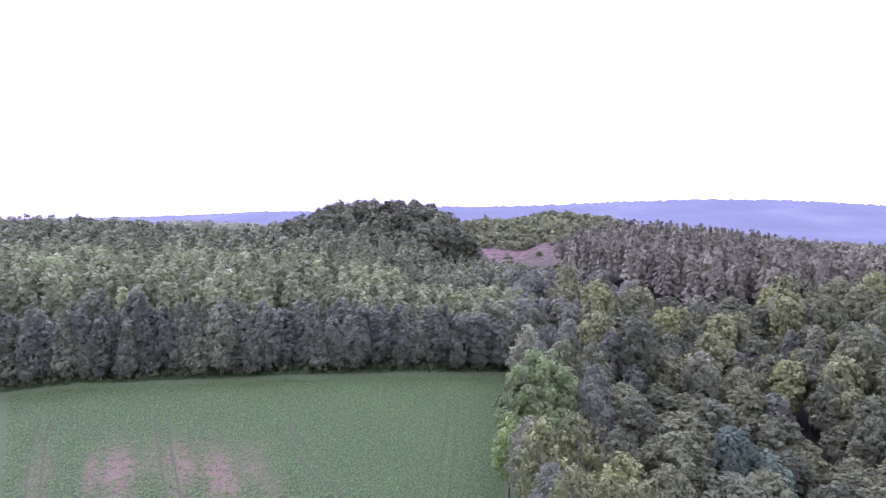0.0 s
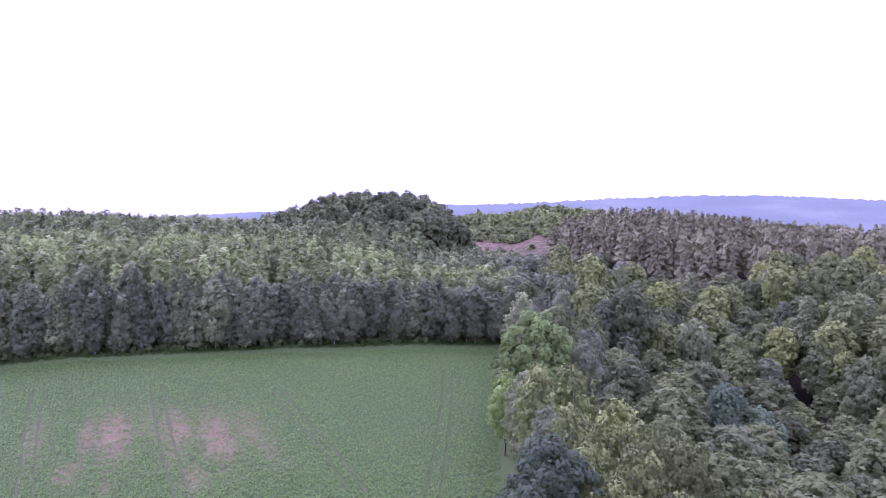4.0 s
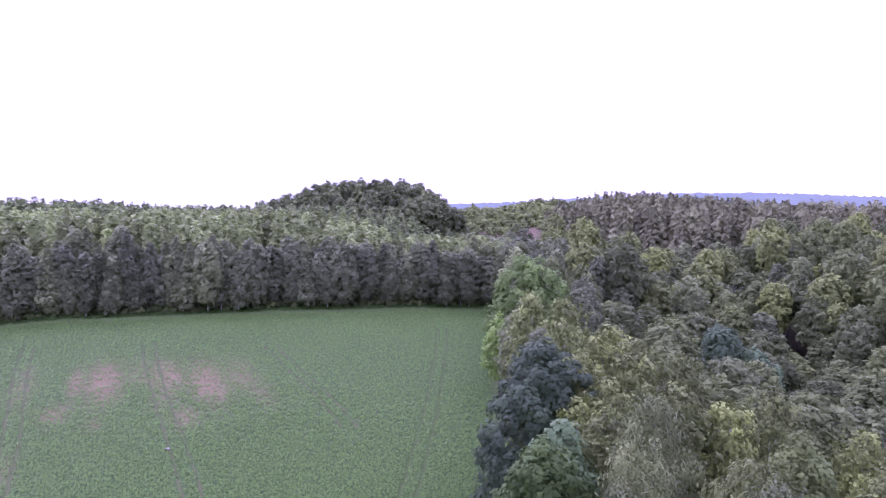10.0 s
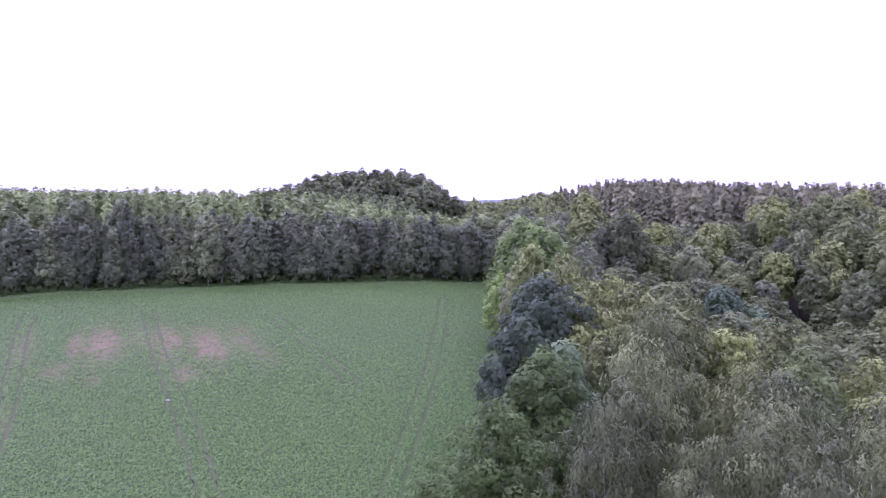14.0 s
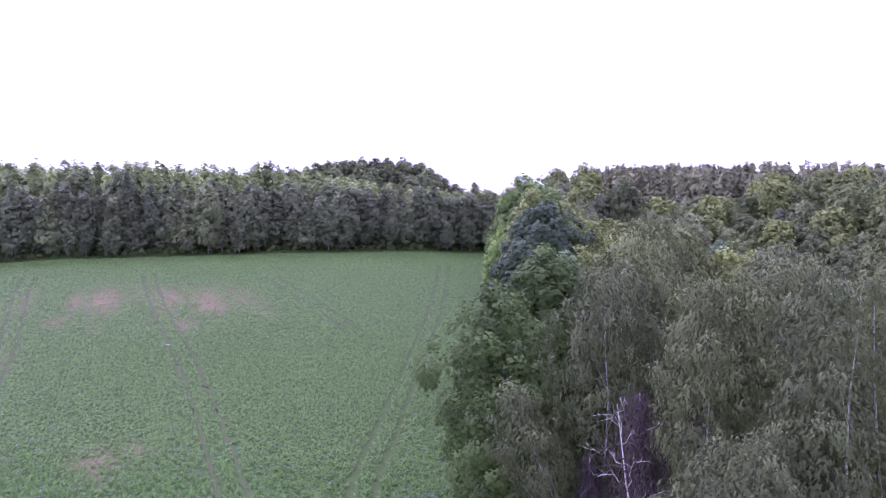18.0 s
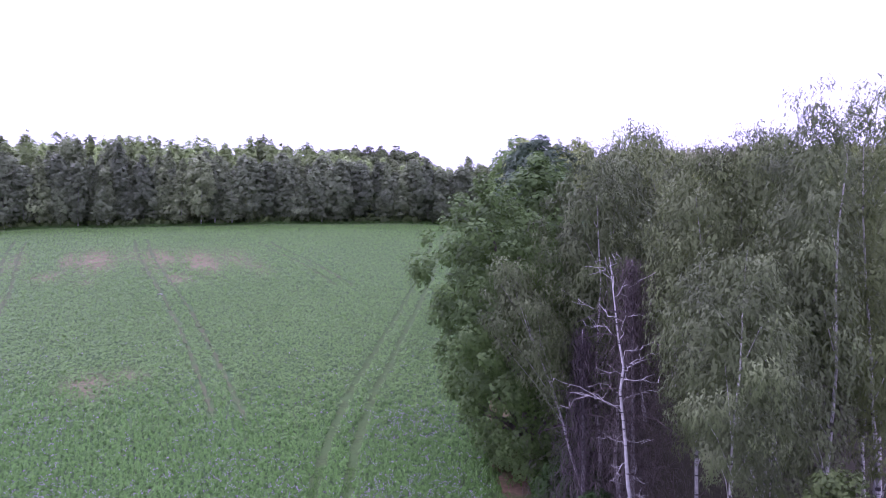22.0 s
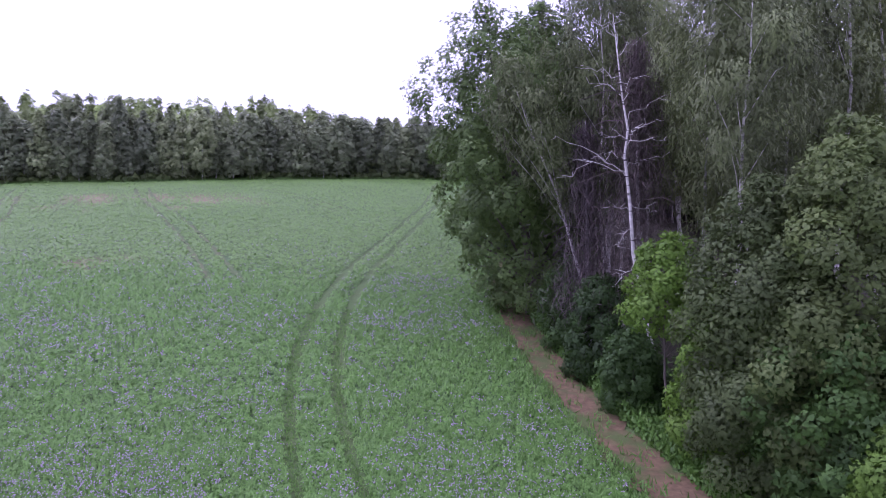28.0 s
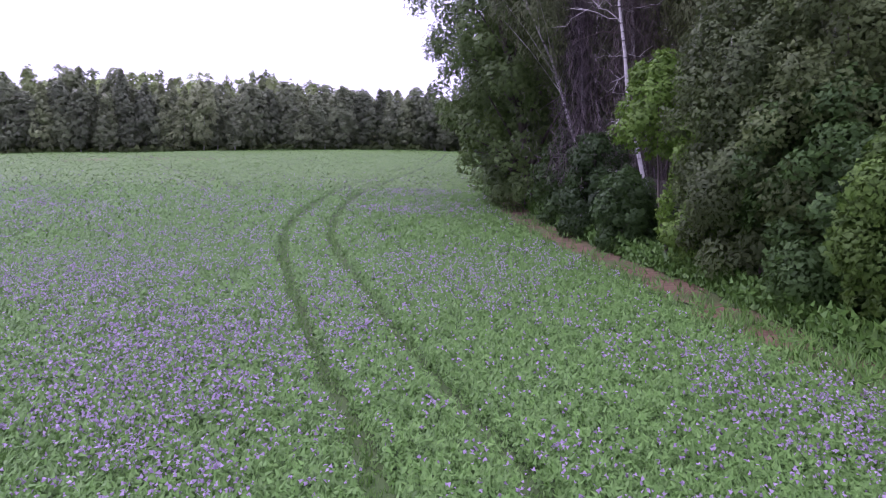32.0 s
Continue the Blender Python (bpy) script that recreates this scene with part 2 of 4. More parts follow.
def tubes(paths, sides=7):
    """Tapered round limbs. paths: (points, radii) each."""
    verts, faces = [], []
    for pts, radii in paths:
        pts = np.asarray(pts, float)
        base = len(verts)
        for i, p in enumerate(pts):
            d = pts[min(i + 1, len(pts) - 1)] - pts[max(i - 1, 0)]
            d = d / (np.linalg.norm(d) + 1e-9)
            side = np.cross(d, (0.31, 0.95, 0.05))
            side /= np.linalg.norm(side) + 1e-9
            other = np.cross(d, side)
            for k in range(sides):
                a = 2 * math.pi * k / sides
                verts.append(p + radii[i] * (math.cos(a) * side + math.sin(a) * other))
        for i in range(len(pts) - 1):
            for k in range(sides):
                q = base + i * sides
                faces.append((q + k, q + (k + 1) % sides, q + sides + (k + 1) % sides, q + sides + k))
        verts.append(pts[-1])
        top, last = len(verts) - 1, base + (len(pts) - 1) * sides
        faces += [(last + k, last + (k + 1) % sides, top) for k in range(sides)]
    return verts, faces


def leaves(centres, outward, size, r, droop=0.0, spread=0.7, narrow=0.55, round_=0.82):
    """Pointed leaves at the centres, turned outward and up but each its own way."""
    n = len(centres)
    nor = r.normal(size=(n, 3)) * spread + outward + np.array((0, 0, 0.45))
    nor /= np.linalg.norm(nor, axis=1, keepdims=True) + 1e-9
    along = r.normal(size=(n, 3)) + np.array((0, 0, -droop))
    along -= nor * (along * nor).sum(1, keepdims=True)
    along /= np.linalg.norm(along, axis=1, keepdims=True) + 1e-9
    across = np.cross(nor, along)
    s = (size * r.uniform(0.6, 1.4, size=n))[:, None]
    tail = centres - along * s * 0.45
    out = outward / (np.linalg.norm(outward, axis=1, keepdims=True) + 0.15)
    return np.stack([centres + along * s * 0.8, tail + across * s * narrow * 1.15, tail - across * s * narrow * 1.15], 1), out * round_ + nor * (1 - round_)


PROFILES = {
    "birch": ((0.10, 0.25), (0.22, 0.62), (0.42, 0.95), (0.64, 1.0), (0.82, 0.88), (0.94, 0.62), (1.0, 0.22)),
    "alder": ((0.08, 0.45), (0.22, 0.85), (0.42, 1.0), (0.68, 0.95), (0.85, 0.76), (0.95, 0.48), (1.0, 0.18)),
    "broad": ((0.03, 0.50), (0.15, 0.78), (0.32, 0.96), (0.52, 1.0), (0.70, 0.93), (0.84, 0.70), (0.94, 0.40), (1.0, 0.10)),
    "oak": ((0.08, 0.45), (0.2, 0.85), (0.4, 1.0), (0.62, 0.97), (0.82, 0.75), (0.95, 0.4), (1.0, 0.08)),
    "dome": ((0.02, 0.75), (0.2, 0.95), (0.45, 1.0), (0.68, 0.9), (0.86, 0.66), (0.96, 0.36), (1.0, 0.1)),
    "spruce": ((0.06, 0.9), (0.14, 1.0), (0.35, 0.82), (0.6, 0.56), (0.82, 0.31), (1.0, 0.04)),
    "poplar": ((0.05, 0.6), (0.2, 0.95), (0.4, 1.0), (0.6, 0.80), (0.8, 0.50), (0.93, 0.26), (1.0, 0.06)),
}


def cone_points(prof, height, radius, tiers, leaf_size, r, low):
    """Needle sprays on the drooping tiers of a spruce."""
    n = int(1.0 * math.pi * radius * height * (1 - low) * 0.9 / (0.8 * leaf_size**2))
    h = low + (1 - low) * (1 - np.sqrt(r.uniform(0, 1, n))) ** 0.9
    rad = np.interp(h, prof[:, 0], prof[:, 1])
    th = r.uniform(0, 2 * math.pi, n)
    tier = (h * tiers * 1.2) % 1.0
    out = radius * rad * (0.72 + 0.36 * (1 - tier)) * (0.85 + 0.15 * np.sin(5 * th + h * 40)) * r.uniform(0.75, 1.08, n)
    pts = np.stack([out * np.cos(th), out * np.sin(th), h * height - 0.12 * out], 1)
    way = np.stack([np.cos(th) * 0.9, np.sin(th) * 0.9, 0.5 - 0.5 * tier], 1)
    c = np.stack([0 * h[:8], 0 * h[:8], h[:8] * height], 1)
    return c, pts, way, np.full(n, r.normal() * 0.05), np.ones(n)


def crown_points(profile, height, radius, puffs, puff, leaf_size, r, cover=1.2, narrow=0.55, weep=0.0, low=0.0, under=-0.8, strand=8, loose=1.0):
    """Leaf places on rounded tufts that close up into an uneven envelope, over coarser inner foliage: the tufts' middles, the leaves' places, the way out at each, its tuft's own tone and its size."""
    prof = np.array(PROFILES[profile])
    if profile == "spruce":
        return cone_points(prof, height, radius, puffs, leaf_size, r, low)
    lo = max(low, prof[0, 0])
    grid = np.linspace(lo, 1.0, 60)
    wide = np.interp(grid, prof[:, 0], prof[:, 1])
    weight = np.cumsum(wide + 0.18)
    area = 2 * math.pi * radius * height * (1 - lo) * wide.mean() + radius**2
    u = (np.arange(puffs) + r.uniform(0.1, 0.9, puffs)) / puffs
    h = np.interp(u * weight[-1], weight, grid)
    rad = np.interp(h, prof[:, 0], prof[:, 1])
    th = np.arange(puffs) * 2.39996 + r.uniform(-0.5, 0.5, puffs)
    ph = r.uniform(0, 6.28, size=3)
    lobes = 0.94 + 0.12 * np.sin(2 * th + ph[0] + 3 * h) + 0.12 * np.sin(3 * th + ph[1] - 5 * h) + 0.08 * np.sin(4 * th + ph[2] + 14 * h)
    pr = loose * np.clip(max(0.5 * puff, 1.12 * math.sqrt(area / (puffs * math.pi))) * r.uniform(0.62, 1.35, puffs) * (0.6 + 0.4 * rad), 0, 0.6 * radius)
    tall = 1.0 if profile in ("oak", "dome", "broad") else 1.2
    dist = np.clip(radius * rad * lobes - 0.7 * pr, 0, None) * r.uniform(0.93 if profile == "dome" else 0.74, 1.0, puffs)
    c = np.stack([dist * np.cos(th), dist * np.sin(th), np.maximum(h * height - 0.6 * tall * pr + r.normal(size=puffs) * 0.2 * pr, 0.3)], 1)
    lift = 0.25 + 1.6 * np.clip((h - 0.55) / 0.45, 0, 1) ** 1.5
    face = np.stack([np.cos(th), np.sin(th), lift], 1)
    face /= np.linalg.norm(face, axis=1, keepdims=True)
    each = strand if weep else 1
    count = np.maximum((cover * 12.4 * pr**2 / (2.6 * narrow * leaf_size**2 * each)).astype(int), 4)
    which = np.repeat(np.arange(puffs), count)
    d = r.normal(size=(len(which), 3))
    d /= np.linalg.norm(d, axis=1, keepdims=True) + 1e-9
    seen = ((d * face[which]).sum(1) > -0.2) & (d[:, 2] > (max(under, 0.0) if weep else under))
    which, d = which[seen], d[seen]
    ragged = 1.0 + 0.16 * np.sin(6 * d[:, 0] + which) * np.cos(5 * d[:, 1] + 2 * which) + 0.10 * np.sin(13 * d[:, 2] + 9 * d[:, 0] + which)
    depth = ragged * r.uniform(0.45, 1.08, len(which)) ** 0.5
    pts = c[which] + d * (pr[which] * depth)[:, None] * np.array((1, 1, 0.9 * tall))
    if weep:
        m = len(which)
        long = np.repeat(r.uniform(0.5, 1.25, m), each)
        which, d, pts = (np.repeat(v, each, 0) for v in (which, d, pts))
        down = np.arange(m * each) % each + r.uniform(0, 1, m * each)
        pts[:, 2] -= down * leaf_size * 0.85 * weep * long
        pts += r.normal(size=pts.shape) * leaf_size * 0.75
    tone = (r.normal(size=puffs) * (0.22 if weep else 0.13))[which]
    way = d * 0.8 + face[which] * 0.4
    if weep:
        way[:, 2] -= 0.9 * (down / each)
    full = profile in ("alder", "poplar")
    m = max(len(pts) // (9 if full else 40), 4)
    tip = 1.0 - 0.9 * r.uniform(0, 1, m) ** 1.3 if full else 0.97 - 0.25 * r.uniform(0, 1, m)
    tip = np.maximum(tip, lo)
    thick = ((0.80 if full else 0.42) * radius * np.interp(tip, prof[:, 0], prof[:, 1]) + 0.04)[:, None]
    turn = r.uniform(0, 6.2832, m)
    away = np.sqrt(r.uniform(0, 1, m)) if full else np.abs(r.normal(size=m)) * 0.7
    spire = np.stack([np.cos(turn) * away, np.sin(turn) * away, 0 * tip], 1) * thick
    spire[:, 2] = tip * height
    # coarse inner foliage
    big = 1.7
    k = max(int(0.35 * area / (2.6 * narrow * (big * leaf_size) ** 2)), 4)
    hi = np.interp(r.uniform(0, 1, k) * weight[-1], weight, grid)
    ti = r.uniform(0, 6.2832, k)
    ri = 0.62 * radius * np.interp(hi, prof[:, 0], prof[:, 1]) * np.sqrt(r.uniform(0.35, 1, k))
    inner = np.stack([ri * np.cos(ti), ri * np.sin(ti), hi * height * 0.93], 1)
    pts = np.concatenate([pts, spire, inner])
    way = np.concatenate([way, spire * (1, 1, 0) / thick * 0.5 + (0, 0, 0.5), np.stack([np.cos(ti), np.sin(ti), 0 * ti + 0.2], 1)])
    tone = np.concatenate([tone, np.zeros(m), np.zeros(k)])
    return c, pts, way, tone, np.concatenate([np.ones(len(pts) - k), np.full(k, big)])


def part(name, me, parent, label="", kind=""):
    ob = new(name, me)
    ob.parent = parent
    return tagged(ob, label, kind=kind)


def tree(name, profile, leaf, height, radius, puffs, puff, leaf_size, seed, bole=0.2, stem_r=None, bark_mat="bark", weep=0.0,
         limbs=10, lean=(0, 0), label="", sides=7, narrow=0.55, spread=0.36, cover=1.1, under=-0.8, loose=1.0):
    """One tree at the origin: an Empty with its trunk, limbs and crown."""
    r = np.random.default_rng(seed)
    root = new(name)
    root.empty_display_size = 0.5
    stem_r = stem_r or height * 0.010
    crown_h = height * (1 - bole)
    c, pts, way, tone, scale = crown_points(profile, crown_h, radius, puffs, puff, leaf_size, r, cover, narrow, weep, under=under, loose=loose)
    shift = np.array((lean[0], lean[1], 0.0))
    for q in (c, pts):
        q[:, 2] += height * bole
        q += shift * np.clip(q[:, 2:3] / height, 0, 2) ** 1.4
    me = leaf_mesh("crown", leaves(pts, way, leaf_size * 1.35 * scale, r, droop=3.0 * bool(weep), narrow=narrow, spread=spread, round_=0.93 if weep else 0.82), [MAT[leaf]], tone, leaf_size)
    hs = np.linspace(0, 0.86, 9)
    wob = np.cumsum(r.normal(size=(9, 2)) * height * 0.007, 0)
    wob[0] = 0
    axis = np.stack([wob[:, 0], wob[:, 1], hs * height], 1) + shift * hs[:, None] ** 1.4
    rr = stem_r * (1.0 - 0.97 * hs) * np.where(hs == 0, 1.35, 1.0)
    v, f = tubes([([axis[0] - (0, 0, 0.5), *axis], [rr[0] * 1.1, *rr])], sides)
    part("trunk", shared_mesh("trunk", v, f, MAT[bark_mat]), root)
    for i in r.permutation(len(c))[:limbs]:
        tip = c[i]
        start_h = max(height * 0.12, tip[2] - 0.75 * np.hypot(*tip[:2]) - height * 0.04) / height
        s = np.array([np.interp(start_h, hs, axis[:, k]) for k in range(3)])
        mid = (s + tip) / 2 + (0, 0, 0.03 * height * r.uniform(0.2, 1))
        w = stem_r * 0.42 * (1.05 - start_h)
        v, f = tubes([([s, s * 0.6 + mid * 0.4, mid, tip], [w, w * 0.8, w * 0.55, w * 0.12])], 5)
        part("limb", shared_mesh("limb", v, f, MAT[bark_mat]), root)
    part("crown", me, root)
    return tagged(root, label, "tree")


def set_at(root, x, y, turn=0.0, size=1.0, tall=1.0):
    root.matrix_basis = pose(x, y, float(ground_z(x, y)), 0, 0, turn) @ Matrix.Diagonal((size, size, size * tall, 1))
    return root


def copy_at(root, x, y, turn=0.0, size=1.0, tall=1.0):
    m = pose(x, y, float(ground_z(x, y)), 0, 0, turn) @ Matrix.Diagonal((size, size, size * tall, 1))
    sc = root.scale
    return copy_thing(root, m @ Matrix.Diagonal((1 / sc[0], 1 / sc[1], 1 / sc[2], 1)))


def far_wood(name, places, profile, leaf, puffs, leaf_size, seed, label, category="woodland", low=0.35, puff=0.5, cover=1.0, vary=0.2):
    """Many distant trees that nobody could count, one mesh. places: rows of x, y, height, radius."""
    r = np.random.default_rng(seed)
    out = []
    for x, y, h, rad in places:
        c, pts, way, tone, scale = crown_points(profile, h * 0.94, rad, puffs, puff * rad, leaf_size, r, cover, low=low, under=-0.1)
        out.append((pts + np.array((x, y, float(ground_z(x, y)) + h * 0.06)), way, tone + r.normal() * vary, scale))
    pts, way, tone, scale = (np.concatenate([o[k] for o in out]) for k in range(4))
    ob = new(name, leaf_mesh(name, leaves(pts, way, leaf_size * 1.35 * scale, r, spread=0.34), [MAT[leaf]], np.clip(tone, -0.5, 0.6), leaf_size))
    return tagged(ob, label, category, kind="stuff")


def scatter(x0, x1, y0, y1, step, r, inside):
    """Jittered places on a grid where inside(x, y) holds."""
    xs, ys = np.meshgrid(np.arange(x0, x1, step), np.arange(y0, y1, step))
    p = np.stack([xs.ravel(), ys.ravel()], 1) + r.uniform(-0.45, 0.45, size=(xs.size, 2)) * step
    return p[inside(p[:, 0], p[:, 1])]


# ---- ground ----
def steps(lo, hi, fine, far_lo, far_hi):
    a = list(np.arange(lo, hi + 1e-6, fine))
    d, v = fine, lo
    while v > far_lo:
        d *= 1.16
        v -= d
        a.insert(0, v)
    d, v = fine, hi
    while v < far_hi:
        d *= 1.16
        v += d
        a.append(v)
    return np.array(a)


gx, gy = steps(-100, 40, 1.0, -4200, 4200), steps(-10, 175, 1.0, -4200, 4200)
X, Y = np.meshgrid(gx, gy)
Z = ground_z(X, Y)


def lane_x(y):
    """Centre of the wheel tracks that the tractor left along the right side of the field."""
    return np.interp(y, (0, 5, 9, 12, 15, 18, 21, 24, 28, 32, 37, 43, 52, 62, 70, 80, 97, 120, 143, 150),
                     (2.6, 1.4, 0.1, -1.1, -2.2, -3.2, -4.25, -5.1, -6.1, -6.8, -7.35, -7.75, -7.75, -7.2, -6.85, -6.2, -5.5, -5.3, -5.7, -5.8))


def path_x(y):
    """Centre of the trodden dirt strip between crop and hedge."""
    return np.interp(y, (-5, 8, 12, 16, 20, 26, 33, 39, 48, 60, 150), (15.0, 9.6, 7.9, 7.0, 6.3, 4.8, 3.6, 2.9, 2.6, 3.6, 6.0))


def field_mask(x, y):
    right_edge = path_x(y) - 0.9
    return smooth(0.0, 1.2, right_edge - x) * smooth(0, 3.0, edge_y(x) - 4.0 - y)


def soil_mask(x, y):
    """Bare, poor patches in the crop, drawn out along the drill rows."""
    spots = ((-60.6, 102.3, 0.8, 7.0, 1.0), (-57.1, 103.8, 2.2, 9.5, 1.0), (-48.3, 107.0, 2.0, 8.0, 0.9), (-41.1, 105.0, 2.2, 10.0, 1.0), (-36.7, 108.0, 1.8, 9.0, 0.6), (-38.9, 91.3, 1.4, 4.0, 0.8),
             (-31.3, 101.0, 1.4, 6.0, 0.5), (-56.8, 90.8, 1.5, 4.0, 0.7), (-67.7, 100.6, 1.3, 10.0, 0.55), (-53.1, 75.3, 0.8, 5.0, 0.6), (-29.0, 51.2, 1.1, 2.8, 0.85), (-26.8, 53.5, 1.0, 2.0, 0.5),
             (-53.0, 108.0, 1.5, 8.0, 0.5), (-45.0, 98.0, 1.4, 5.0, 0.5), (-50.0, 88.0, 1.0, 3.0, 0.5))
    x, y = np.asarray(x, float), np.asarray(y, float)
    m = 0 * x
    for cx, cy, rv, ru, strong in spots:
        u, v = -0.47 * (x - cx) + 0.88 * (y - cy), 0.88 * (x - cx) + 0.47 * (y - cy)
        m = np.maximum(m, strong * np.exp(-((u / ru / 1.15) ** 2 + (v / rv / 1.45) ** 2) ** 1.2))
    return m


def flower_mask(x, y):
    n = np.sin(x * 0.55 + 1.3) * np.sin(y * 0.38 + 0.5) + 0.6 * np.sin(x * 0.23 - y * 0.31 + 2.0) + 0.5 * np.sin(x * 1.3 + y * 0.7)
    fleck = np.sin(x * 2.9 + 0.7 * y) * np.sin(y * 2.1 - 0.6 * x)
    near = 1 - smooth(30, 72, y)
    close = 1 - smooth(13, 24, y)
    streak = bell(x, -3.2, 3.2) * (bell(y, 46, 2.0) + bell(y, 36.2, 1.8)) + 0.6 * bell(x, -14.5, 2.5) * bell(y, 38.5, 2.0) + 0.5 * bell(x, -19.5, 5) * bell(y, 33.5, 2.5) + 0.5 * bell(x, -9.5, 3.5) * bell(y, 26, 3) + 0.9 * bell(x, -3.9, 2.4) * bell(y, 11.5, 4.2) + 0.6 * bell(x, -9, 6) * bell(y, 18, 3)
    bare = bell(x, -5.6, 1.8) * bell(y, 17.5, 2.0) + bell(x, -9.5, 2.5) * bell(y, 9.5, 2.0)
    base = np.clip(0.09 + 0.10 * n + 0.07 * fleck, 0.03, 0.45) * near * (1 + 0.9 * close)
    return np.clip(1.15 * base + 0.60 * streak * (1 + 0.5 * fleck), 0, 0.8) * (1 - 0.75 * np.clip(bare, 0, 1))


gm, nt, bsdf = node_material("ground")
tc = nt.nodes.new("ShaderNodeTexCoord").outputs["Object"]
fine, broad, tiny = noise_at(nt, 3.4, 6.0, tc), noise_at(nt, 0.10, 4.0, tc), noise_at(nt, 9.0, 4.0, tc)
green = ramp(nt, fine, [(0.25, (0.046, 0.092, 0.024)), (0.5, (0.056, 0.108, 0.030)), (0.75, (0.066, 0.120, 0.036))])
green = mix(nt, ramp(nt, broad, [(0.35, (0, 0, 0)), (0.7, (0.432, 0.432, 0.432))]), green, (0.056, 0.100, 0.038))
rowmap = add(nt, "ShaderNodeMapping", Rotation=(0, 0, 0.49), Scale=(1.0, 0.035, 1.0))
nt.links.new(tc, rowmap.inputs["Vector"])
rows_n = noise_at(nt, 0.9, 3.0, rowmap.outputs[0])
green = mix(nt, ramp(nt, rows_n, [(0.38, (0, 0, 0)), (0.68, (0.75, 0.75, 0.75))]), green, (0.070, 0.108, 0.034))
soil = ramp(nt, fine, [(0.3, (0.135, 0.096, 0.052)), (0.7, (0.210, 0.150, 0.092))])
litter = ramp(nt, tiny, [(0.3, (0.022, 0.020, 0.014)), (0.6, (0.055, 0.050, 0.030)), (0.8, (0.06, 0.085, 0.03))])
grass = ramp(nt, tiny, [(0.3, (0.043, 0.086, 0.022)), (0.7, (0.108, 0.158, 0.050))])
rock = ramp(nt, noise_at(nt, 0.25, 8.0, tc), [(0.3, (0.05, 0.045, 0.030)), (0.42, (0.07, 0.085, 0.04)), (0.5, (0.13, 0.088, 0.062)), (0.7, (0.19, 0.130, 0.095))])
soil_f = math_node(nt, "MULTIPLY", attribute(nt, "soil"), ramp(nt, fine, [(0.32, (0.15, 0.15, 0.15)), (0.58, (1, 1, 1))]))
col = mix(nt, soil_f, green, soil)
col = mix(nt, attribute(nt, "verge"), col, grass)
col = mix(nt, attribute(nt, "wood"), col, litter)
col = mix(nt, attribute(nt, "rock"), col, rock)
nt.links.new(col, bsdf.inputs["Base Color"])
bsdf.inputs["Roughness"].default_value = 0.95
bump = add(nt, "ShaderNodeBump", Strength=0.25, Distance=0.06)
nt.links.new(fine, bump.inputs["Height"])
nt.links.new(bump.outputs[0], bsdf.inputs["Normal"])

nx, ny = len(gx), len(gy)
idx = np.arange(nx * ny).reshape(ny, nx)
gf = np.stack([idx[:-1, :-1], idx[:-1, 1:], idx[1:, 1:], idx[1:, :-1]], -1).reshape(-1, 4)
gme = bpy.data.meshes.new("ground")
gme.from_pydata(np.stack([X, Y, Z], -1).reshape(-1, 3).tolist(), [], gf.tolist())
gme.materials.append(gm)
gme.polygons.foreach_set("use_smooth", [True] * len(gme.polygons))
wood_m = np.maximum(smooth(-1.0, 2.0, Y - edge_y(X)), smooth(2.0, 4.5, X - path_x(Y)) * smooth(-20, 8, Y)) * (1 - smooth(580, 640, Y))
verge_m = 1 - field_mask(X, Y)
quarry = smooth(-30, -8, X) * (1 - smooth(95, 125, X)) * smooth(592, 600, Y) * (1 - smooth(632, 640, Y))
sandy = bell(X, -52, 7) * bell(Y, 262, 22) + bell(X, -22, 9) * bell(Y, 252, 9) + bell(X, 4, 12) * bell(Y, 268, 9) + bell(X, 16, 9) * bell(Y, 290, 10) + bell(X, -6, 12) * bell(Y, 560, 12)
for key, data in (("soil", soil_mask(X, Y)), ("verge", verge_m), ("wood", wood_m), ("rock", np.clip(quarry + 1.3 * sandy, 0, 1))):
    gme.attributes.new(key, "FLOAT", "POINT").data.foreach_set("value", np.asarray(data, np.float32).ravel())
gme.update()
tagged(new("ground", gme), "sloping green field running up into wooded hills", "ground", kind="structure")


def ribbon(name, centre, y0, y1, width, mat, lift, label, step=0.5, category="track", wander=0.06, seed=1):
    """A strip that follows the ground, centre(y) giving its middle."""
    r = np.random.default_rng(seed)
    ys = np.arange(y0, y1 + 1e-6, step)
    xs = centre(ys)
    t = np.stack([np.gradient(xs, ys), np.ones_like(ys)], 1)
    t /= np.linalg.norm(t, axis=1, keepdims=True)
    n = np.stack([t[:, 1], -t[:, 0]], 1)
    verts, faces = [], []
    cols = (-0.5, -0.2, 0.2, 0.5)
    for i, y in enumerate(ys):
        w = width * (1 + r.normal() * wander * 2)
        for c in cols:
            px, py = xs[i] + n[i, 0] * c * w, y + n[i, 1] * c * w
            verts.append((px, py, float(ground_z(px, py)) + lift - (0.02 if abs(c) < 0.3 else 0)))
    k = len(cols)
    for i in range(len(ys) - 1):
        for c in range(k - 1):
            faces.append((i * k + c, i * k + c + 1, (i + 1) * k + c + 1, (i + 1) * k + c))
    ob = new(name, shared_mesh(name, verts, faces, mat))
    return tagged(ob, label, category, kind="structure")


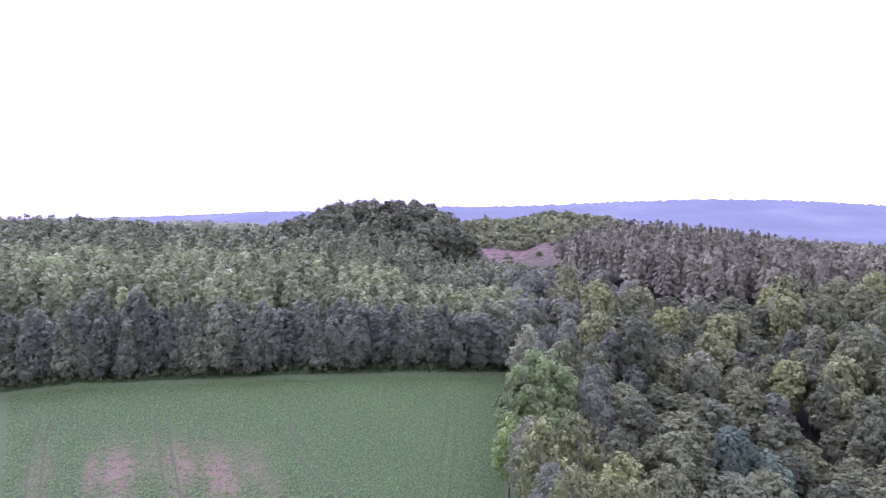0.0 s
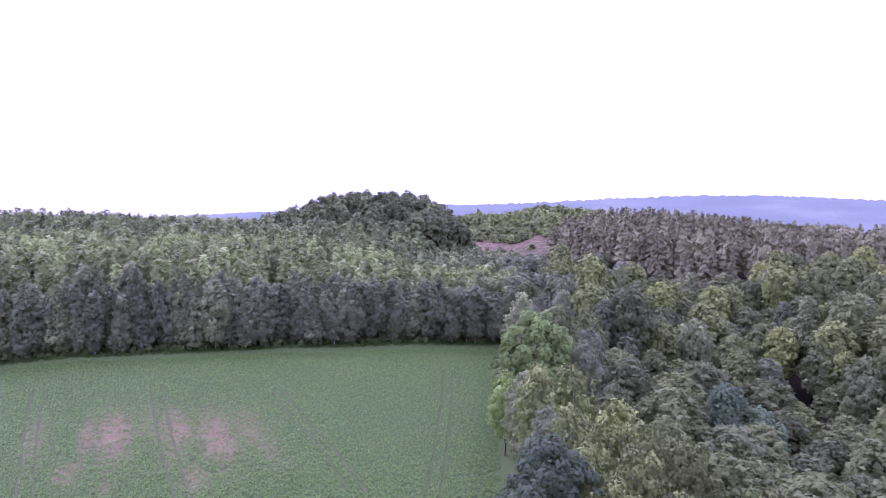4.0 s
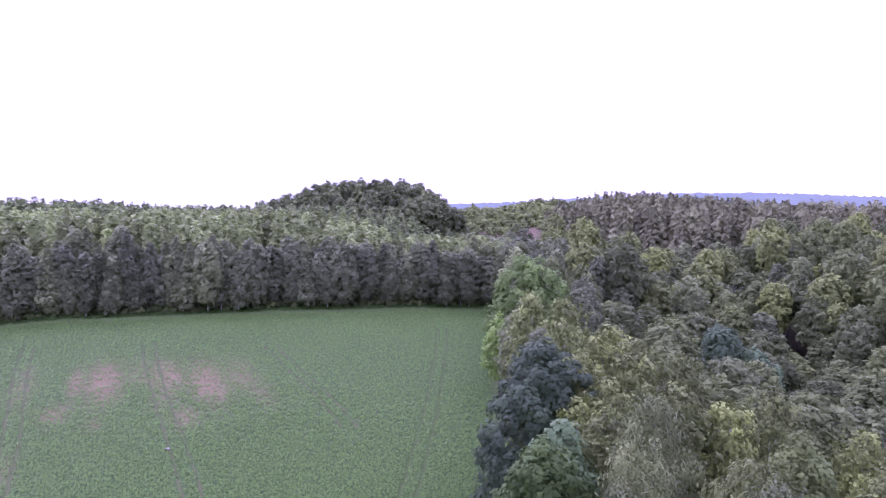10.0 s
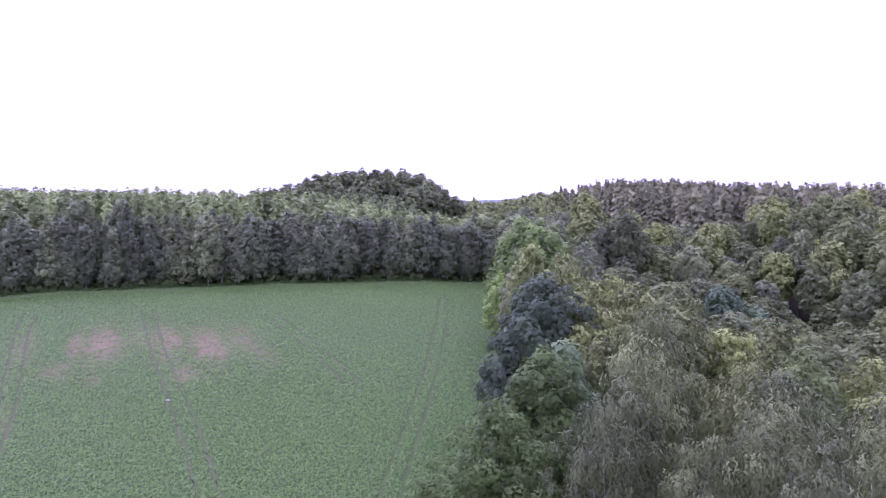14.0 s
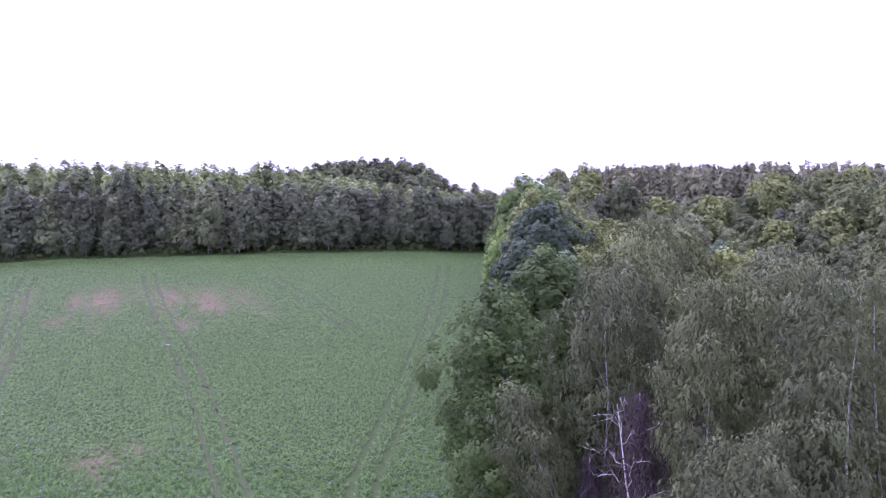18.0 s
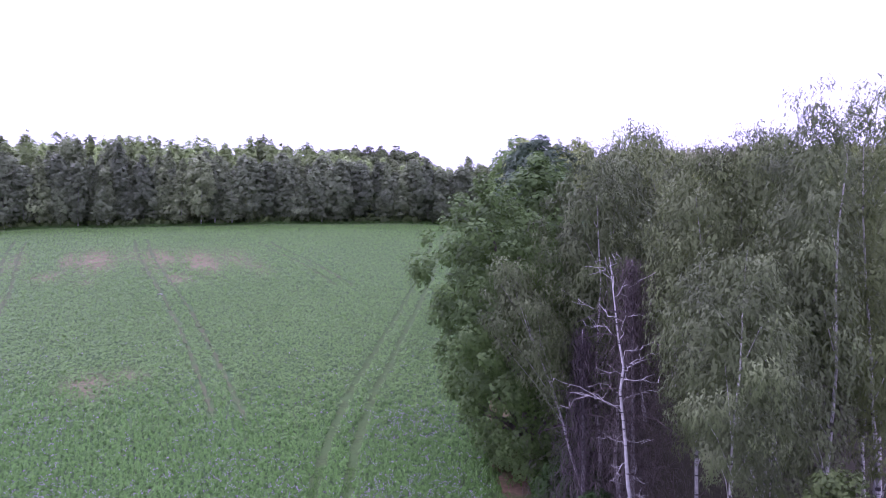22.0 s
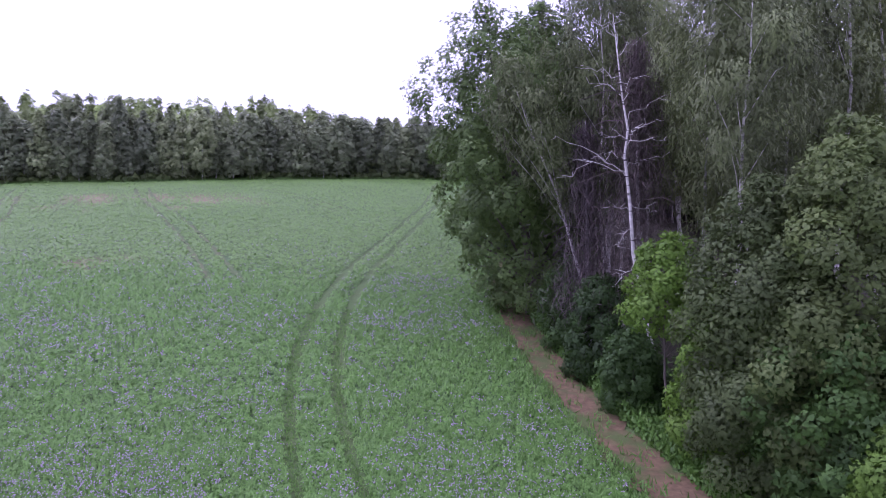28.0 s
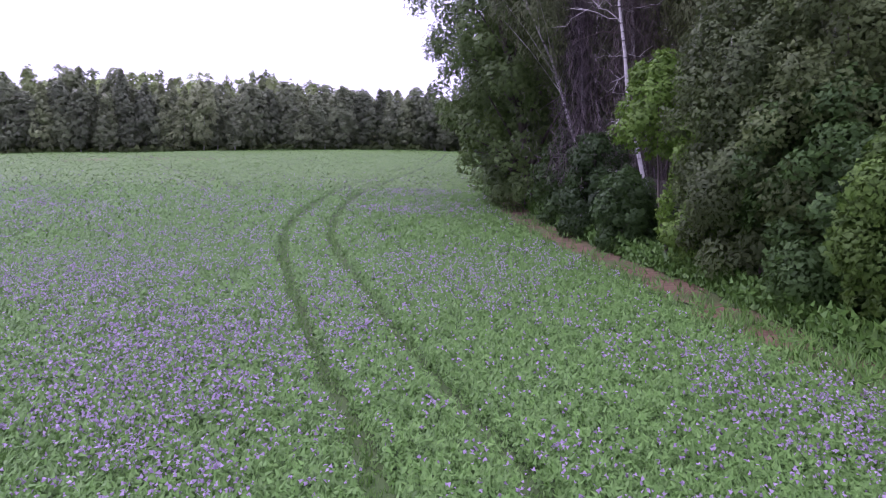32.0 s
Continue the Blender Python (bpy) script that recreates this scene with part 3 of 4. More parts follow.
def earth(name, a, b, c):
    m, nt, bsdf = node_material(name)
    n1 = noise_at(nt, 4.0, 6.0)
    n2 = noise_at(nt, 0.8, 3.0)
    col = ramp(nt, n1, [(0.3, a), (0.7, b)])
    col = mix(nt, ramp(nt, n2, [(0.42, (0, 0, 0)), (0.62, (1, 1, 1))]), col, c)
    nt.links.new(col, bsdf.inputs["Base Color"])
    bsdf.inputs["Roughness"].default_value = 0.95
    bump = add(nt, "ShaderNodeBump", Strength=0.6, Distance=0.05)
    nt.links.new(n1, bump.inputs["Height"])
    nt.links.new(bump.outputs[0], bsdf.inputs["Normal"])
    return m


MAT["rut"] = earth("trampled_track", (0.040, 0.066, 0.018), (0.070, 0.112, 0.030), (0.056, 0.100, 0.026))
MAT["lane"] = earth("drill_lane", (0.062, 0.080, 0.030), (0.088, 0.100, 0.042), (0.062, 0.100, 0.030))
MAT["dirt"] = earth("dirt_path", (0.088, 0.060, 0.032), (0.160, 0.108, 0.058), (0.068, 0.094, 0.026))

for side in (-0.93, 0.93):
    ribbon("wheel_track", lambda y, s=side: lane_x(y) + s, 4, 22, 0.60, MAT["rut"], 0.045, "trampled wheel track through the flowering crop", seed=int(side * 10) + 20)
    ribbon("wheel_track", lambda y, s=side: lane_x(y) + s, 22, 140, 0.74, MAT["rut"], 0.045, "trampled wheel track through the young crop", seed=int(side * 10) + 30)
ribbon("dirt_path", path_x, 6, 58, 1.75, MAT["dirt"], 0.04, "bare reddish dirt strip beside the hedge", category="path", wander=0.12)
# older, fainter drill lanes further up the field
LANES = ((-16.0, 45.8, -60.0, 125.0), (-15.9, 89.5, -36.8, 124.8), (-47.0, 64.0, -80.0, 121.0))


def lane_at(k, y):
    xa, ya, xb, yb = LANES[k]
    u = (np.asarray(y, float) - ya) / (yb - ya)
    return xa + (xb - xa) * u + 0.5 * np.sin(u * 6.0)


for k in range(3):
    for side in (-1.1, 1.1):
        ribbon("drill_lane", lambda y, k=k, s=side: lane_at(k, y) + s, LANES[k][1], LANES[k][3], 0.38, MAT["lane"], 0.05, "faint older drill lane in the young crop", wander=0.3, seed=40 + k)

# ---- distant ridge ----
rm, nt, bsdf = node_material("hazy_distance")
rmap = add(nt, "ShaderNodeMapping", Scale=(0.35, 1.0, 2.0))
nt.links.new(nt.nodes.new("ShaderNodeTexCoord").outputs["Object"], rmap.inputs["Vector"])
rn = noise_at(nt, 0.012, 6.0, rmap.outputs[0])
# wooded slopes painted blue-grey with a weak glow to imitate aerial haze
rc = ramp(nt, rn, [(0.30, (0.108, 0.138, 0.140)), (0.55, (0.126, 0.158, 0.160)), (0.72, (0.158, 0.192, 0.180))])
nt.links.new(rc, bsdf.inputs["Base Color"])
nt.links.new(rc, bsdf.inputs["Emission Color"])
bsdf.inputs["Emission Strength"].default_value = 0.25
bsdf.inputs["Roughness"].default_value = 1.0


def ridge(name, y, xs, crest, foot, label, seed):
    r = np.random.default_rng(seed)
    verts, faces = [], []
    for i, x in enumerate(xs):
        z = float(crest(x)) + r.uniform(-1.5, 3.0)
        for k, (dy, f) in enumerate(((0, 1.0), (-60, 0.85), (-160, 0.5), (-300, 0.0))):
            verts.append((x, y + dy + r.uniform(-2, 2), foot + (z - foot) * f + (r.uniform(-1, 1) if 0 < k < 3 else 0)))
    for i in range(len(xs) - 1):
        for k in range(3):
            a = i * 4 + k
            faces.append((a, a + 4, a + 5, a + 1))
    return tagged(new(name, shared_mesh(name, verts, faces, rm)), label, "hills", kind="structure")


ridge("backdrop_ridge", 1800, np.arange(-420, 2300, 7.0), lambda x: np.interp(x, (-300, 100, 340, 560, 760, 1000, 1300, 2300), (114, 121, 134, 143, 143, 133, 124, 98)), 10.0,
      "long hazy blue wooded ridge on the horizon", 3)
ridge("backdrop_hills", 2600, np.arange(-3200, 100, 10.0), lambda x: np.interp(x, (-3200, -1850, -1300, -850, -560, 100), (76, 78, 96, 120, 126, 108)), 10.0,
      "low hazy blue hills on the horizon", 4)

# ---- wood at the head of the field ----
r = np.random.default_rng(11)


def plant(kinds, places, group=""):
    """The kinds' first trees at the first places, copies at the rest. places: x, y, kind, turn, size, tall."""
    used = set()
    for x, y, k, turn, size, tall in places:
        if k in used:
            copy_at(kinds[k], x, y, turn, size, tall)
        else:
            set_at(kinds[k], x, y, turn, size, tall)
            tagged(kinds[k], group=group)
            used.add(k)


kinds = [tree("alder_tree", "poplar" if k % 2 else "alder", "alder", 14.4, 2.7 + 0.2 * k, 74, 0.40, 0.40, 100 + k, bole=0.08, bark_mat="pale_bark", limbs=2, sides=5, cover=0.9, spread=0.5,
              label="slender dark green alder with pale stem at the wood's edge") for k in range(7)]
spots = []
for row in range(2):
    x = -150.0
    while x < 12:
        px = x + r.uniform(-0.7, 0.7)
        py = float(edge_y(px)) + row * 4.4 + r.uniform(-0.8, 2.6)
        tall = np.interp(px, (-150, -60, -15, 12), (1.0, 1.0, 0.84, 0.82)) * (1 + 0.08 * row) * r.uniform(0.80, 1.12)
        spots.append((px, py, int(r.integers(7)), r.uniform(0, 360), r.uniform(0.85, 1.15), tall))
        x += (2.0 if row == 0 else 2.4) * r.uniform(0.7, 1.3)
plant(kinds, spots, "trees along the wood's edge")


def left_wood(x, y):
    s = y - edge_y(x)
    return (s > 10.5) & (x > -0.68 * y - 30) & (x < 12 + 0.02 * y)


def heights(p, base, vary, rad):
    n = len(p)
    h = base * r.uniform(1 - vary, 1 + vary, n)
    return np.stack([p[:, 0], p[:, 1], h, rad * h / base * r.uniform(0.8, 1.2, n)], 1)


def clear(x, y):
    return (bell(x, -52, 9) * bell(y, 262, 26) + bell(x, -22, 14) * bell(y, 255, 14) + bell(x, 6, 18) * bell(y, 275, 18)) < 0.45


def on_knoll(x, y):
    return np.exp(-((x + 66) / 54) ** 4) * np.exp(-((y - 470) / 85) ** 4)


def lowered(h):
    """Trees stay low towards the quarry track."""
    x, y = h[:, 0], h[:, 1]
    h[:, 2] *= (1 - 0.3 * smooth(-60, -10, x)) * (1 - 0.45 * smooth(-34, -20, x) * smooth(205, 235, y))
    return h


p = scatter(-220, 20, 150, 262, 4.5, r, lambda x, y: left_wood(x, y) & clear(x, y))
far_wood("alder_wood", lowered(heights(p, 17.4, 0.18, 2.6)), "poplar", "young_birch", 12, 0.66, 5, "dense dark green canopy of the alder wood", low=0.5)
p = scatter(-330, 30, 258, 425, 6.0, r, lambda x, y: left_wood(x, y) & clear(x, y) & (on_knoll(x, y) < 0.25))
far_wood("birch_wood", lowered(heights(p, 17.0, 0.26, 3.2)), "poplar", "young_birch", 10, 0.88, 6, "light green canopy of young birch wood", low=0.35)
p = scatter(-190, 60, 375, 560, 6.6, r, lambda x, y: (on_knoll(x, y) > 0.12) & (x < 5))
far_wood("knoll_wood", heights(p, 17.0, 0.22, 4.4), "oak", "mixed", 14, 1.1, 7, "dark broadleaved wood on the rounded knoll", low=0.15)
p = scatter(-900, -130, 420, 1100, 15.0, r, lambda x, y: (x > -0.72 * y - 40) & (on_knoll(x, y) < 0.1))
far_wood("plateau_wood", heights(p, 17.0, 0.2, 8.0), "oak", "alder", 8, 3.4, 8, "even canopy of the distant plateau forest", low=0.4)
for k, (px, py, h) in enumerate(((-60.5, 268.0, 20.5), (-84.0, 258.0, 19.5), (-77.0, 262.0, 17.5), (-57.0, 276.0, 17.0), (-35.0, 262.0, 15.0))):
    set_at(tree("poplar_tree", "poplar", "poplar", h, 3.8, 14, 1.5, 0.7, 300 + k, bole=0.05, limbs=0, sides=5, label="pointed light green poplar rising above the wood"), px, py)

# ---- right-hand woods ----
kinds = ([tree("hornbeam_tree", "oak", "mixed", 16.0, 3.9 + 0.3 * k, 137, 0.72, 0.37, 620 + k, bole=0.34, limbs=0, sides=5, cover=0.8, under=-0.5, spread=0.5, label="dark broadleaved tree in the gully wood") for k in range(4)]
         + [tree("birch_tree", "birch", "birch", 17.0, 3.5, 130, 0.68, 0.37, 630 + k, bole=0.34, limbs=0, sides=5, cover=0.8, under=-0.5, spread=0.5, bark_mat="white_bark", label="grey-green birch standing in the gully wood") for k in range(3)]
         + [tree("alder_tree", "alder", "alder", 16.0, 3.3, 130, 0.66, 0.37, 640 + k, bole=0.34, limbs=0, sides=5, cover=0.8, under=-0.5, spread=0.5, label="mid-green alder in the gully wood") for k in range(2)])
p = scatter(22, 150, 62, 222, 6.2, r, lambda x, y: (x < 0.60 * y + 22) & (x > 30 - 0.1 * (y - 60)) & ~((x > 70) & (y > 205)) & (np.hypot(x - 41, y - 107) > 7))
light = lambda x, y: 0.5 + 0.5 * np.sin(x * 0.11 + 1.0) * np.sin(y * 0.07 + 2.0)
spots = []
for px, py in p:
    deep = (1 - smooth(58, 72, px)) * (1 - smooth(125, 150, py))
    k = int(r.integers(4)) if r.uniform() > (0.15 + 0.6 * light(px, py)) * (1 - 0.95 * deep) else int(4 + r.integers(5))
    spots.append((px, py, k, r.uniform(0, 360), r.uniform(0.75, 1.3), r.uniform(0.8, 1.15) * (1 - 0.28 * deep)))
plant(kinds, spots, "trees of the gully wood")
p = scatter(30, 330, 212, 385, 5.2, r, lambda x, y: (x < 0.66 * y + 30) & (y > 212 + 100 * np.clip((70 - x) / 30, 0, 1)) & (x > 41))
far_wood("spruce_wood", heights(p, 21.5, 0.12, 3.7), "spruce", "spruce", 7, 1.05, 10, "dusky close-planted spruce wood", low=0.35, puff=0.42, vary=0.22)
p = scatter(-10, 60, 172, 345, 5.4, r, lambda x, y: (x > 10) & (x < 62 - 0.12 * (y - 168)) & clear(x, y))
hp = heights(p, 13.0, 0.28, 3.5)
hp[:, 2] *= 1 - 0.5 * smooth(215, 260, hp[:, 1]) * (1 - smooth(40, 55, hp[:, 0]))
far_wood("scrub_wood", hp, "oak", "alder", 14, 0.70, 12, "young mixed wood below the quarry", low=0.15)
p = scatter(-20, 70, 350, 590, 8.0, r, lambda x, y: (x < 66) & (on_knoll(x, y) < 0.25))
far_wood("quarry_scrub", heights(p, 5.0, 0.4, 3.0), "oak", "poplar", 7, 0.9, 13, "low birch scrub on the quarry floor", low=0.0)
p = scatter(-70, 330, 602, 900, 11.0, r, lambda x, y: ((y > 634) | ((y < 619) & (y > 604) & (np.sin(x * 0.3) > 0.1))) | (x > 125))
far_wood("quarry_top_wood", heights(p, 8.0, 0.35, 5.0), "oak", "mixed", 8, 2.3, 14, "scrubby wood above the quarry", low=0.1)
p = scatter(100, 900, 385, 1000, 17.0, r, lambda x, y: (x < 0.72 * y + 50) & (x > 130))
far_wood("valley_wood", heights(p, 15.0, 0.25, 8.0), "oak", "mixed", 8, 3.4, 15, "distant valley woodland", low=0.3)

spr = tree("spruce_tree", "spruce", "spruce", 22.0, 3.4, 30, 0.95, 0.6, 400, bole=0.04, limbs=0, sides=5, label="dark pointed spruce at the end of the spruce wood")
set_at(spr, 44.6, 345, 0, 1.0, 1.2)
copy_at(spr, 50, 343, 80, 0.92, 1.15)
copy_at(spr, 55, 346, 190, 1.0, 1.12)

# ---- tree belt beside the field ----
set_at(tree("oak_tree", "broad", "oak", 17.6, 5.6, 230, 0.55, 0.115, 511, cover=0.6, spread=0.5, bole=0.03, limbs=18, stem_r=0.34, lean=(-2.8, -1.5), label="broad green oak leaning over the field edge"), 4.0, 40.2)
WEEP = dict(profile="birch", spread=0.5, weep=1.1, bark_mat="white_bark", narrow=0.20)
for k, (px, py, h, rad, n, lf, lean) in enumerate((
        (6.6, 34.6, 19.7, 3.0, 36, 0.100, 0), (10.3, 29.8, 20.2, 2.9, 34, 0.100, 0), (12.4, 29.4, 20.8, 2.9, 34, 0.100, 0), (12.6, 24.6, 22.4, 2.5, 30, 0.100, 0), (15.6, 25.4, 23.2, 2.6, 30, 0.100, 0),
        (8.8, 22.0, 16.7, 2.9, 34, 0.092, 0), (11.6, 25.7, 16.0, 2.5, 22, 0.100, 0), (10.4, 41.4, 21.4, 3.5, 26, 0.16, 0), (13.0, 49.0, 21.4, 3.7, 24, 0.16, 0), (6.1, 32.6, 14.5, 2.2, 26, 0.100, -4.2),
        (16.6, 36.5, 21.3, 3.4, 24, 0.16, 0), (19.6, 31.8, 20.6, 3.4, 24, 0.16, 0), (17.5, 43.0, 19.5, 3.5, 22, 0.16, 0), (8.6, 37.6, 20.0, 3.0, 24, 0.16, 0), (14.4, 33.0, 20.6, 3.2, 24, 0.16, 0), (21.5, 37.0, 19.8, 3.2, 22, 0.16, 0))):
    set_at(tree("birch_tree", height=h, radius=rad, puffs=int(n * 2.2), puff=0.80, leaf_size=lf, seed=520 + k, bole=0.42 if lean else 0.50 if h == 16.7 else 0.26, limbs=9, stem_r=0.11, loose=0.55 if h > 22.3 else 0.86, cover=0.62 if h > 22.3 else 0.50, lean=(lean, 0), leaf="weeping_birch_shaded",
                label="slender tall birch with sparse crown above the belt" if h > 22.3 else "weeping silver birch with grey-green hanging leaves", **WEEP), px, py)
set_at(tree("lime_tree", "dome", "chestnut", 20.6, 5.7, 190, 0.80, 0.25, 540, bole=0.04, limbs=6, stem_r=0.35, label="dense dark bluish-green dome-shaped lime tree"), 6.9, 63.5)
set_at(tree("ash_tree", "oak", "ash", 17.6, 3.5, 50, 0.85, 0.25, 541, bole=0.15, limbs=6, label="pale silvery-green tree in the belt"), 7.2, 52.0)
set_at(tree("maple_tree", "oak", "oak", 19.2, 3.9, 80, 0.85, 0.20, 542, bole=0.10, limbs=6, label="fresh green maple in the belt"), 4.9, 45.0)
set_at(tree("walnut_tree", "dome", "walnut", 20.5, 7.0, 90, 1.3, 0.36, 543, bole=0.12, limbs=6, label="bright green broad-crowned tree above the belt"), 9.7, 112.0)
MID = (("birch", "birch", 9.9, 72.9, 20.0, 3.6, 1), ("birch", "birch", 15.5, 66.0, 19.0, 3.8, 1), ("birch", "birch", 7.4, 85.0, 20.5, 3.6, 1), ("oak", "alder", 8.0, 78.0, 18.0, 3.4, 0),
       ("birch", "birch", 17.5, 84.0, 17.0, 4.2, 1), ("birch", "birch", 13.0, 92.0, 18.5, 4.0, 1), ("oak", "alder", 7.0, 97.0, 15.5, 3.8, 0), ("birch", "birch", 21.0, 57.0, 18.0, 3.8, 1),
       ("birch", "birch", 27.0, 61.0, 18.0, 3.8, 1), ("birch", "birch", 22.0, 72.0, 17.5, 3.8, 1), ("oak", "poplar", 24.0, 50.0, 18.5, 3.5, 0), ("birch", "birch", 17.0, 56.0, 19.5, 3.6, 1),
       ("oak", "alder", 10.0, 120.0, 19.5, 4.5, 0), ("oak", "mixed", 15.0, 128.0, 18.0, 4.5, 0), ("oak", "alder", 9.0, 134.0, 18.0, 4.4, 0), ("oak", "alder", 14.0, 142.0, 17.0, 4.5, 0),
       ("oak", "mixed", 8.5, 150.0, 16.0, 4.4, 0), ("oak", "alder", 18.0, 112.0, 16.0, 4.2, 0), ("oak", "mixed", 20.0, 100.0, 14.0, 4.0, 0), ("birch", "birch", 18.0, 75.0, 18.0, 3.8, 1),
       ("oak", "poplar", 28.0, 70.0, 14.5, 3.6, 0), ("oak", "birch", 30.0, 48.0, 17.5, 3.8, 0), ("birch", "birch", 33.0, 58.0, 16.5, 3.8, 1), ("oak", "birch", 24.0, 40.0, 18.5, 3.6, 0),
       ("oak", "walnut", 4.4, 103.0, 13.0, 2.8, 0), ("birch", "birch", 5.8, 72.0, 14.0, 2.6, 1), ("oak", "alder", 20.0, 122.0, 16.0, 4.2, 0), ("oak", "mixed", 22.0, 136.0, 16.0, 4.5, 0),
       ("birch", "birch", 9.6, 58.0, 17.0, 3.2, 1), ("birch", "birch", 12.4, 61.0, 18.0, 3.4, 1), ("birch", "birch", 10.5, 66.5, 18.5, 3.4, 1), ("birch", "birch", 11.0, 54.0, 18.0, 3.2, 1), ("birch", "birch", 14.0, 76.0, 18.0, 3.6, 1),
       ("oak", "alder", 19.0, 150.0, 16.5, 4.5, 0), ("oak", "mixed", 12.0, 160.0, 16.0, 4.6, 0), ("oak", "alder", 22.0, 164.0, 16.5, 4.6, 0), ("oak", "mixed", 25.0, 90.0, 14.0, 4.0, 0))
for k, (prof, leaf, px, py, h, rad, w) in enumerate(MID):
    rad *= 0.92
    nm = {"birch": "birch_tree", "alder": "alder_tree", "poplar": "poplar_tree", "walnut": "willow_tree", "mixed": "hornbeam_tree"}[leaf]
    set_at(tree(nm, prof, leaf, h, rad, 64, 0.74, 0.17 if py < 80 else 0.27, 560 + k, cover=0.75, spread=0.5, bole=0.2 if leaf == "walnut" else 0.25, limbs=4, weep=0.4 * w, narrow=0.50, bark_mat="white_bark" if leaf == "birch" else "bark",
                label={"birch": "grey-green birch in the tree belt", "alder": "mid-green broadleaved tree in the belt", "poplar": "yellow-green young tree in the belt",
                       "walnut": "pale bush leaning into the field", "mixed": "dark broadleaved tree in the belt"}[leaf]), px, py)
for k, (px, py, h, rad) in enumerate(((39.0, 108.0, 17.0, 3.2), (44.0, 106.5, 15.5, 3.4))):
    set_at(tree("willow_tree", "birch", "willow", h, rad * 1.2, 60, 0.95, 0.30, 600 + k, bole=0.05, limbs=2, label="bluish-green willow above the dark gully"), px, py)

# ---- dead birch and dry conifers ----
def dead_birch():
    root = new("dead_birch")
    gz = float(ground_z(7.9, 27.8))
    stem = np.array([(7.95, 27.8, gz - 0.3), (7.75, 27.8, gz + 1.2), (7.34, 27.8, 5.5), (6.78, 27.8, 8.5), (6.66, 27.8, 10.4), (6.46, 27.85, 12.4), (6.58, 27.8, 13.4), (6.36, 27.75, 14.6), (6.17, 27.8, 16.4), (6.0, 27.75, 17.9)])
    rad = [0.14, 0.105, 0.085, 0.075, 0.066, 0.055, 0.048, 0.038, 0.026, 0.008]
    v, f = tubes([(stem, rad)], 9)
    part("trunk", shared_mesh("trunk", v, f, MAT["white_bark"]), root)
    # height, reach sideways, rise, reach in depth, thickness
    for k, (h, dx, dz, dy, w) in enumerate(((11.4, -2.9, 1.7, -0.8, 0.040), (11.5, -2.7, 0.1, 0.5, 0.034), (14.4, -1.45, 0.75, -0.4, 0.035), (15.4, -1.4, 0.65, 0.5, 0.03), (16.6, -1.0, 0.95, -0.2, 0.03),
                                            (16.6, 0.2, 1.5, 0.2, 0.03), (13.0, 1.35, 0.9, 0.6, 0.04), (12.7, 1.4, 0.2, -0.6, 0.035), (14.5, 0.65, 1.0, 0.3, 0.03), (9.6, 0.5, -0.8, -0.3, 0.03),
                                            (9.6, -0.85, -0.8, -0.4, 0.035), (13.6, 1.6, 0.8, -0.7, 0.025), (10.6, 1.3, -0.3, 0.5, 0.025), (15.8, 0.8, 1.2, -0.4, 0.02), (12.2, -1.2, 0.2, 0.9, 0.02), (12.9, -1.0, 0.5, 0.3, 0.025), (8.2, -0.9, -0.9, -0.3, 0.03), (8.4, 0.8, -0.7, 0.3, 0.025), (11.9, 1.2, 0.5, 0.4, 0.022), (17.0, -0.5, 0.9, 0.3, 0.018), (10.2, -1.1, 0.1, 0.5, 0.022))):
        r2 = np.random.default_rng(900 + k)
        s = np.array([np.interp(h, stem[:, 2], stem[:, j]) for j in range(3)])
        tip = s + (dx, dy, dz)
        pts = []
        for u in np.linspace(0, 1, 8):
            go = np.array(((tip - s)[0] * u**1.3, (tip - s)[1] * u, (tip - s)[2] * u**0.6 + 0.16 * abs(dx) * math.sin(math.pi * u) * (1 if k % 3 else -0.5)))
            pts.append(s + go + r2.normal(size=3) * 0.09 * (0 < u < 1))
        v, f = tubes([(pts, list(w * np.linspace(0.58, 0.10, 8)))], 6)
        limb = part("limb", shared_mesh("limb", v, f, MAT["white_bark"]), root)
        twigs = []
        for j in range(5):
            a = pts[2 + j] + (pts[3 + j] - pts[2 + j]) * r2.uniform()
            b = a + r2.normal(size=3) * (0.35, 0.25, 0.2) + (0.2 * np.sign(dx), 0, 0.1)
            twigs.append(([a, (a + b) / 2 + r2.normal(size=3) * 0.05, b], [w * 0.35, w * 0.25, 0.004]))
        v, f = tubes(twigs, 4)
        part("twig_spray", shared_mesh("twig_spray", v, f, MAT["white_bark"]), limb, kind="stuff")
    return tagged(root, "bare dead birch with white peeling trunk and crooked limbs", "tree")


dead_birch()


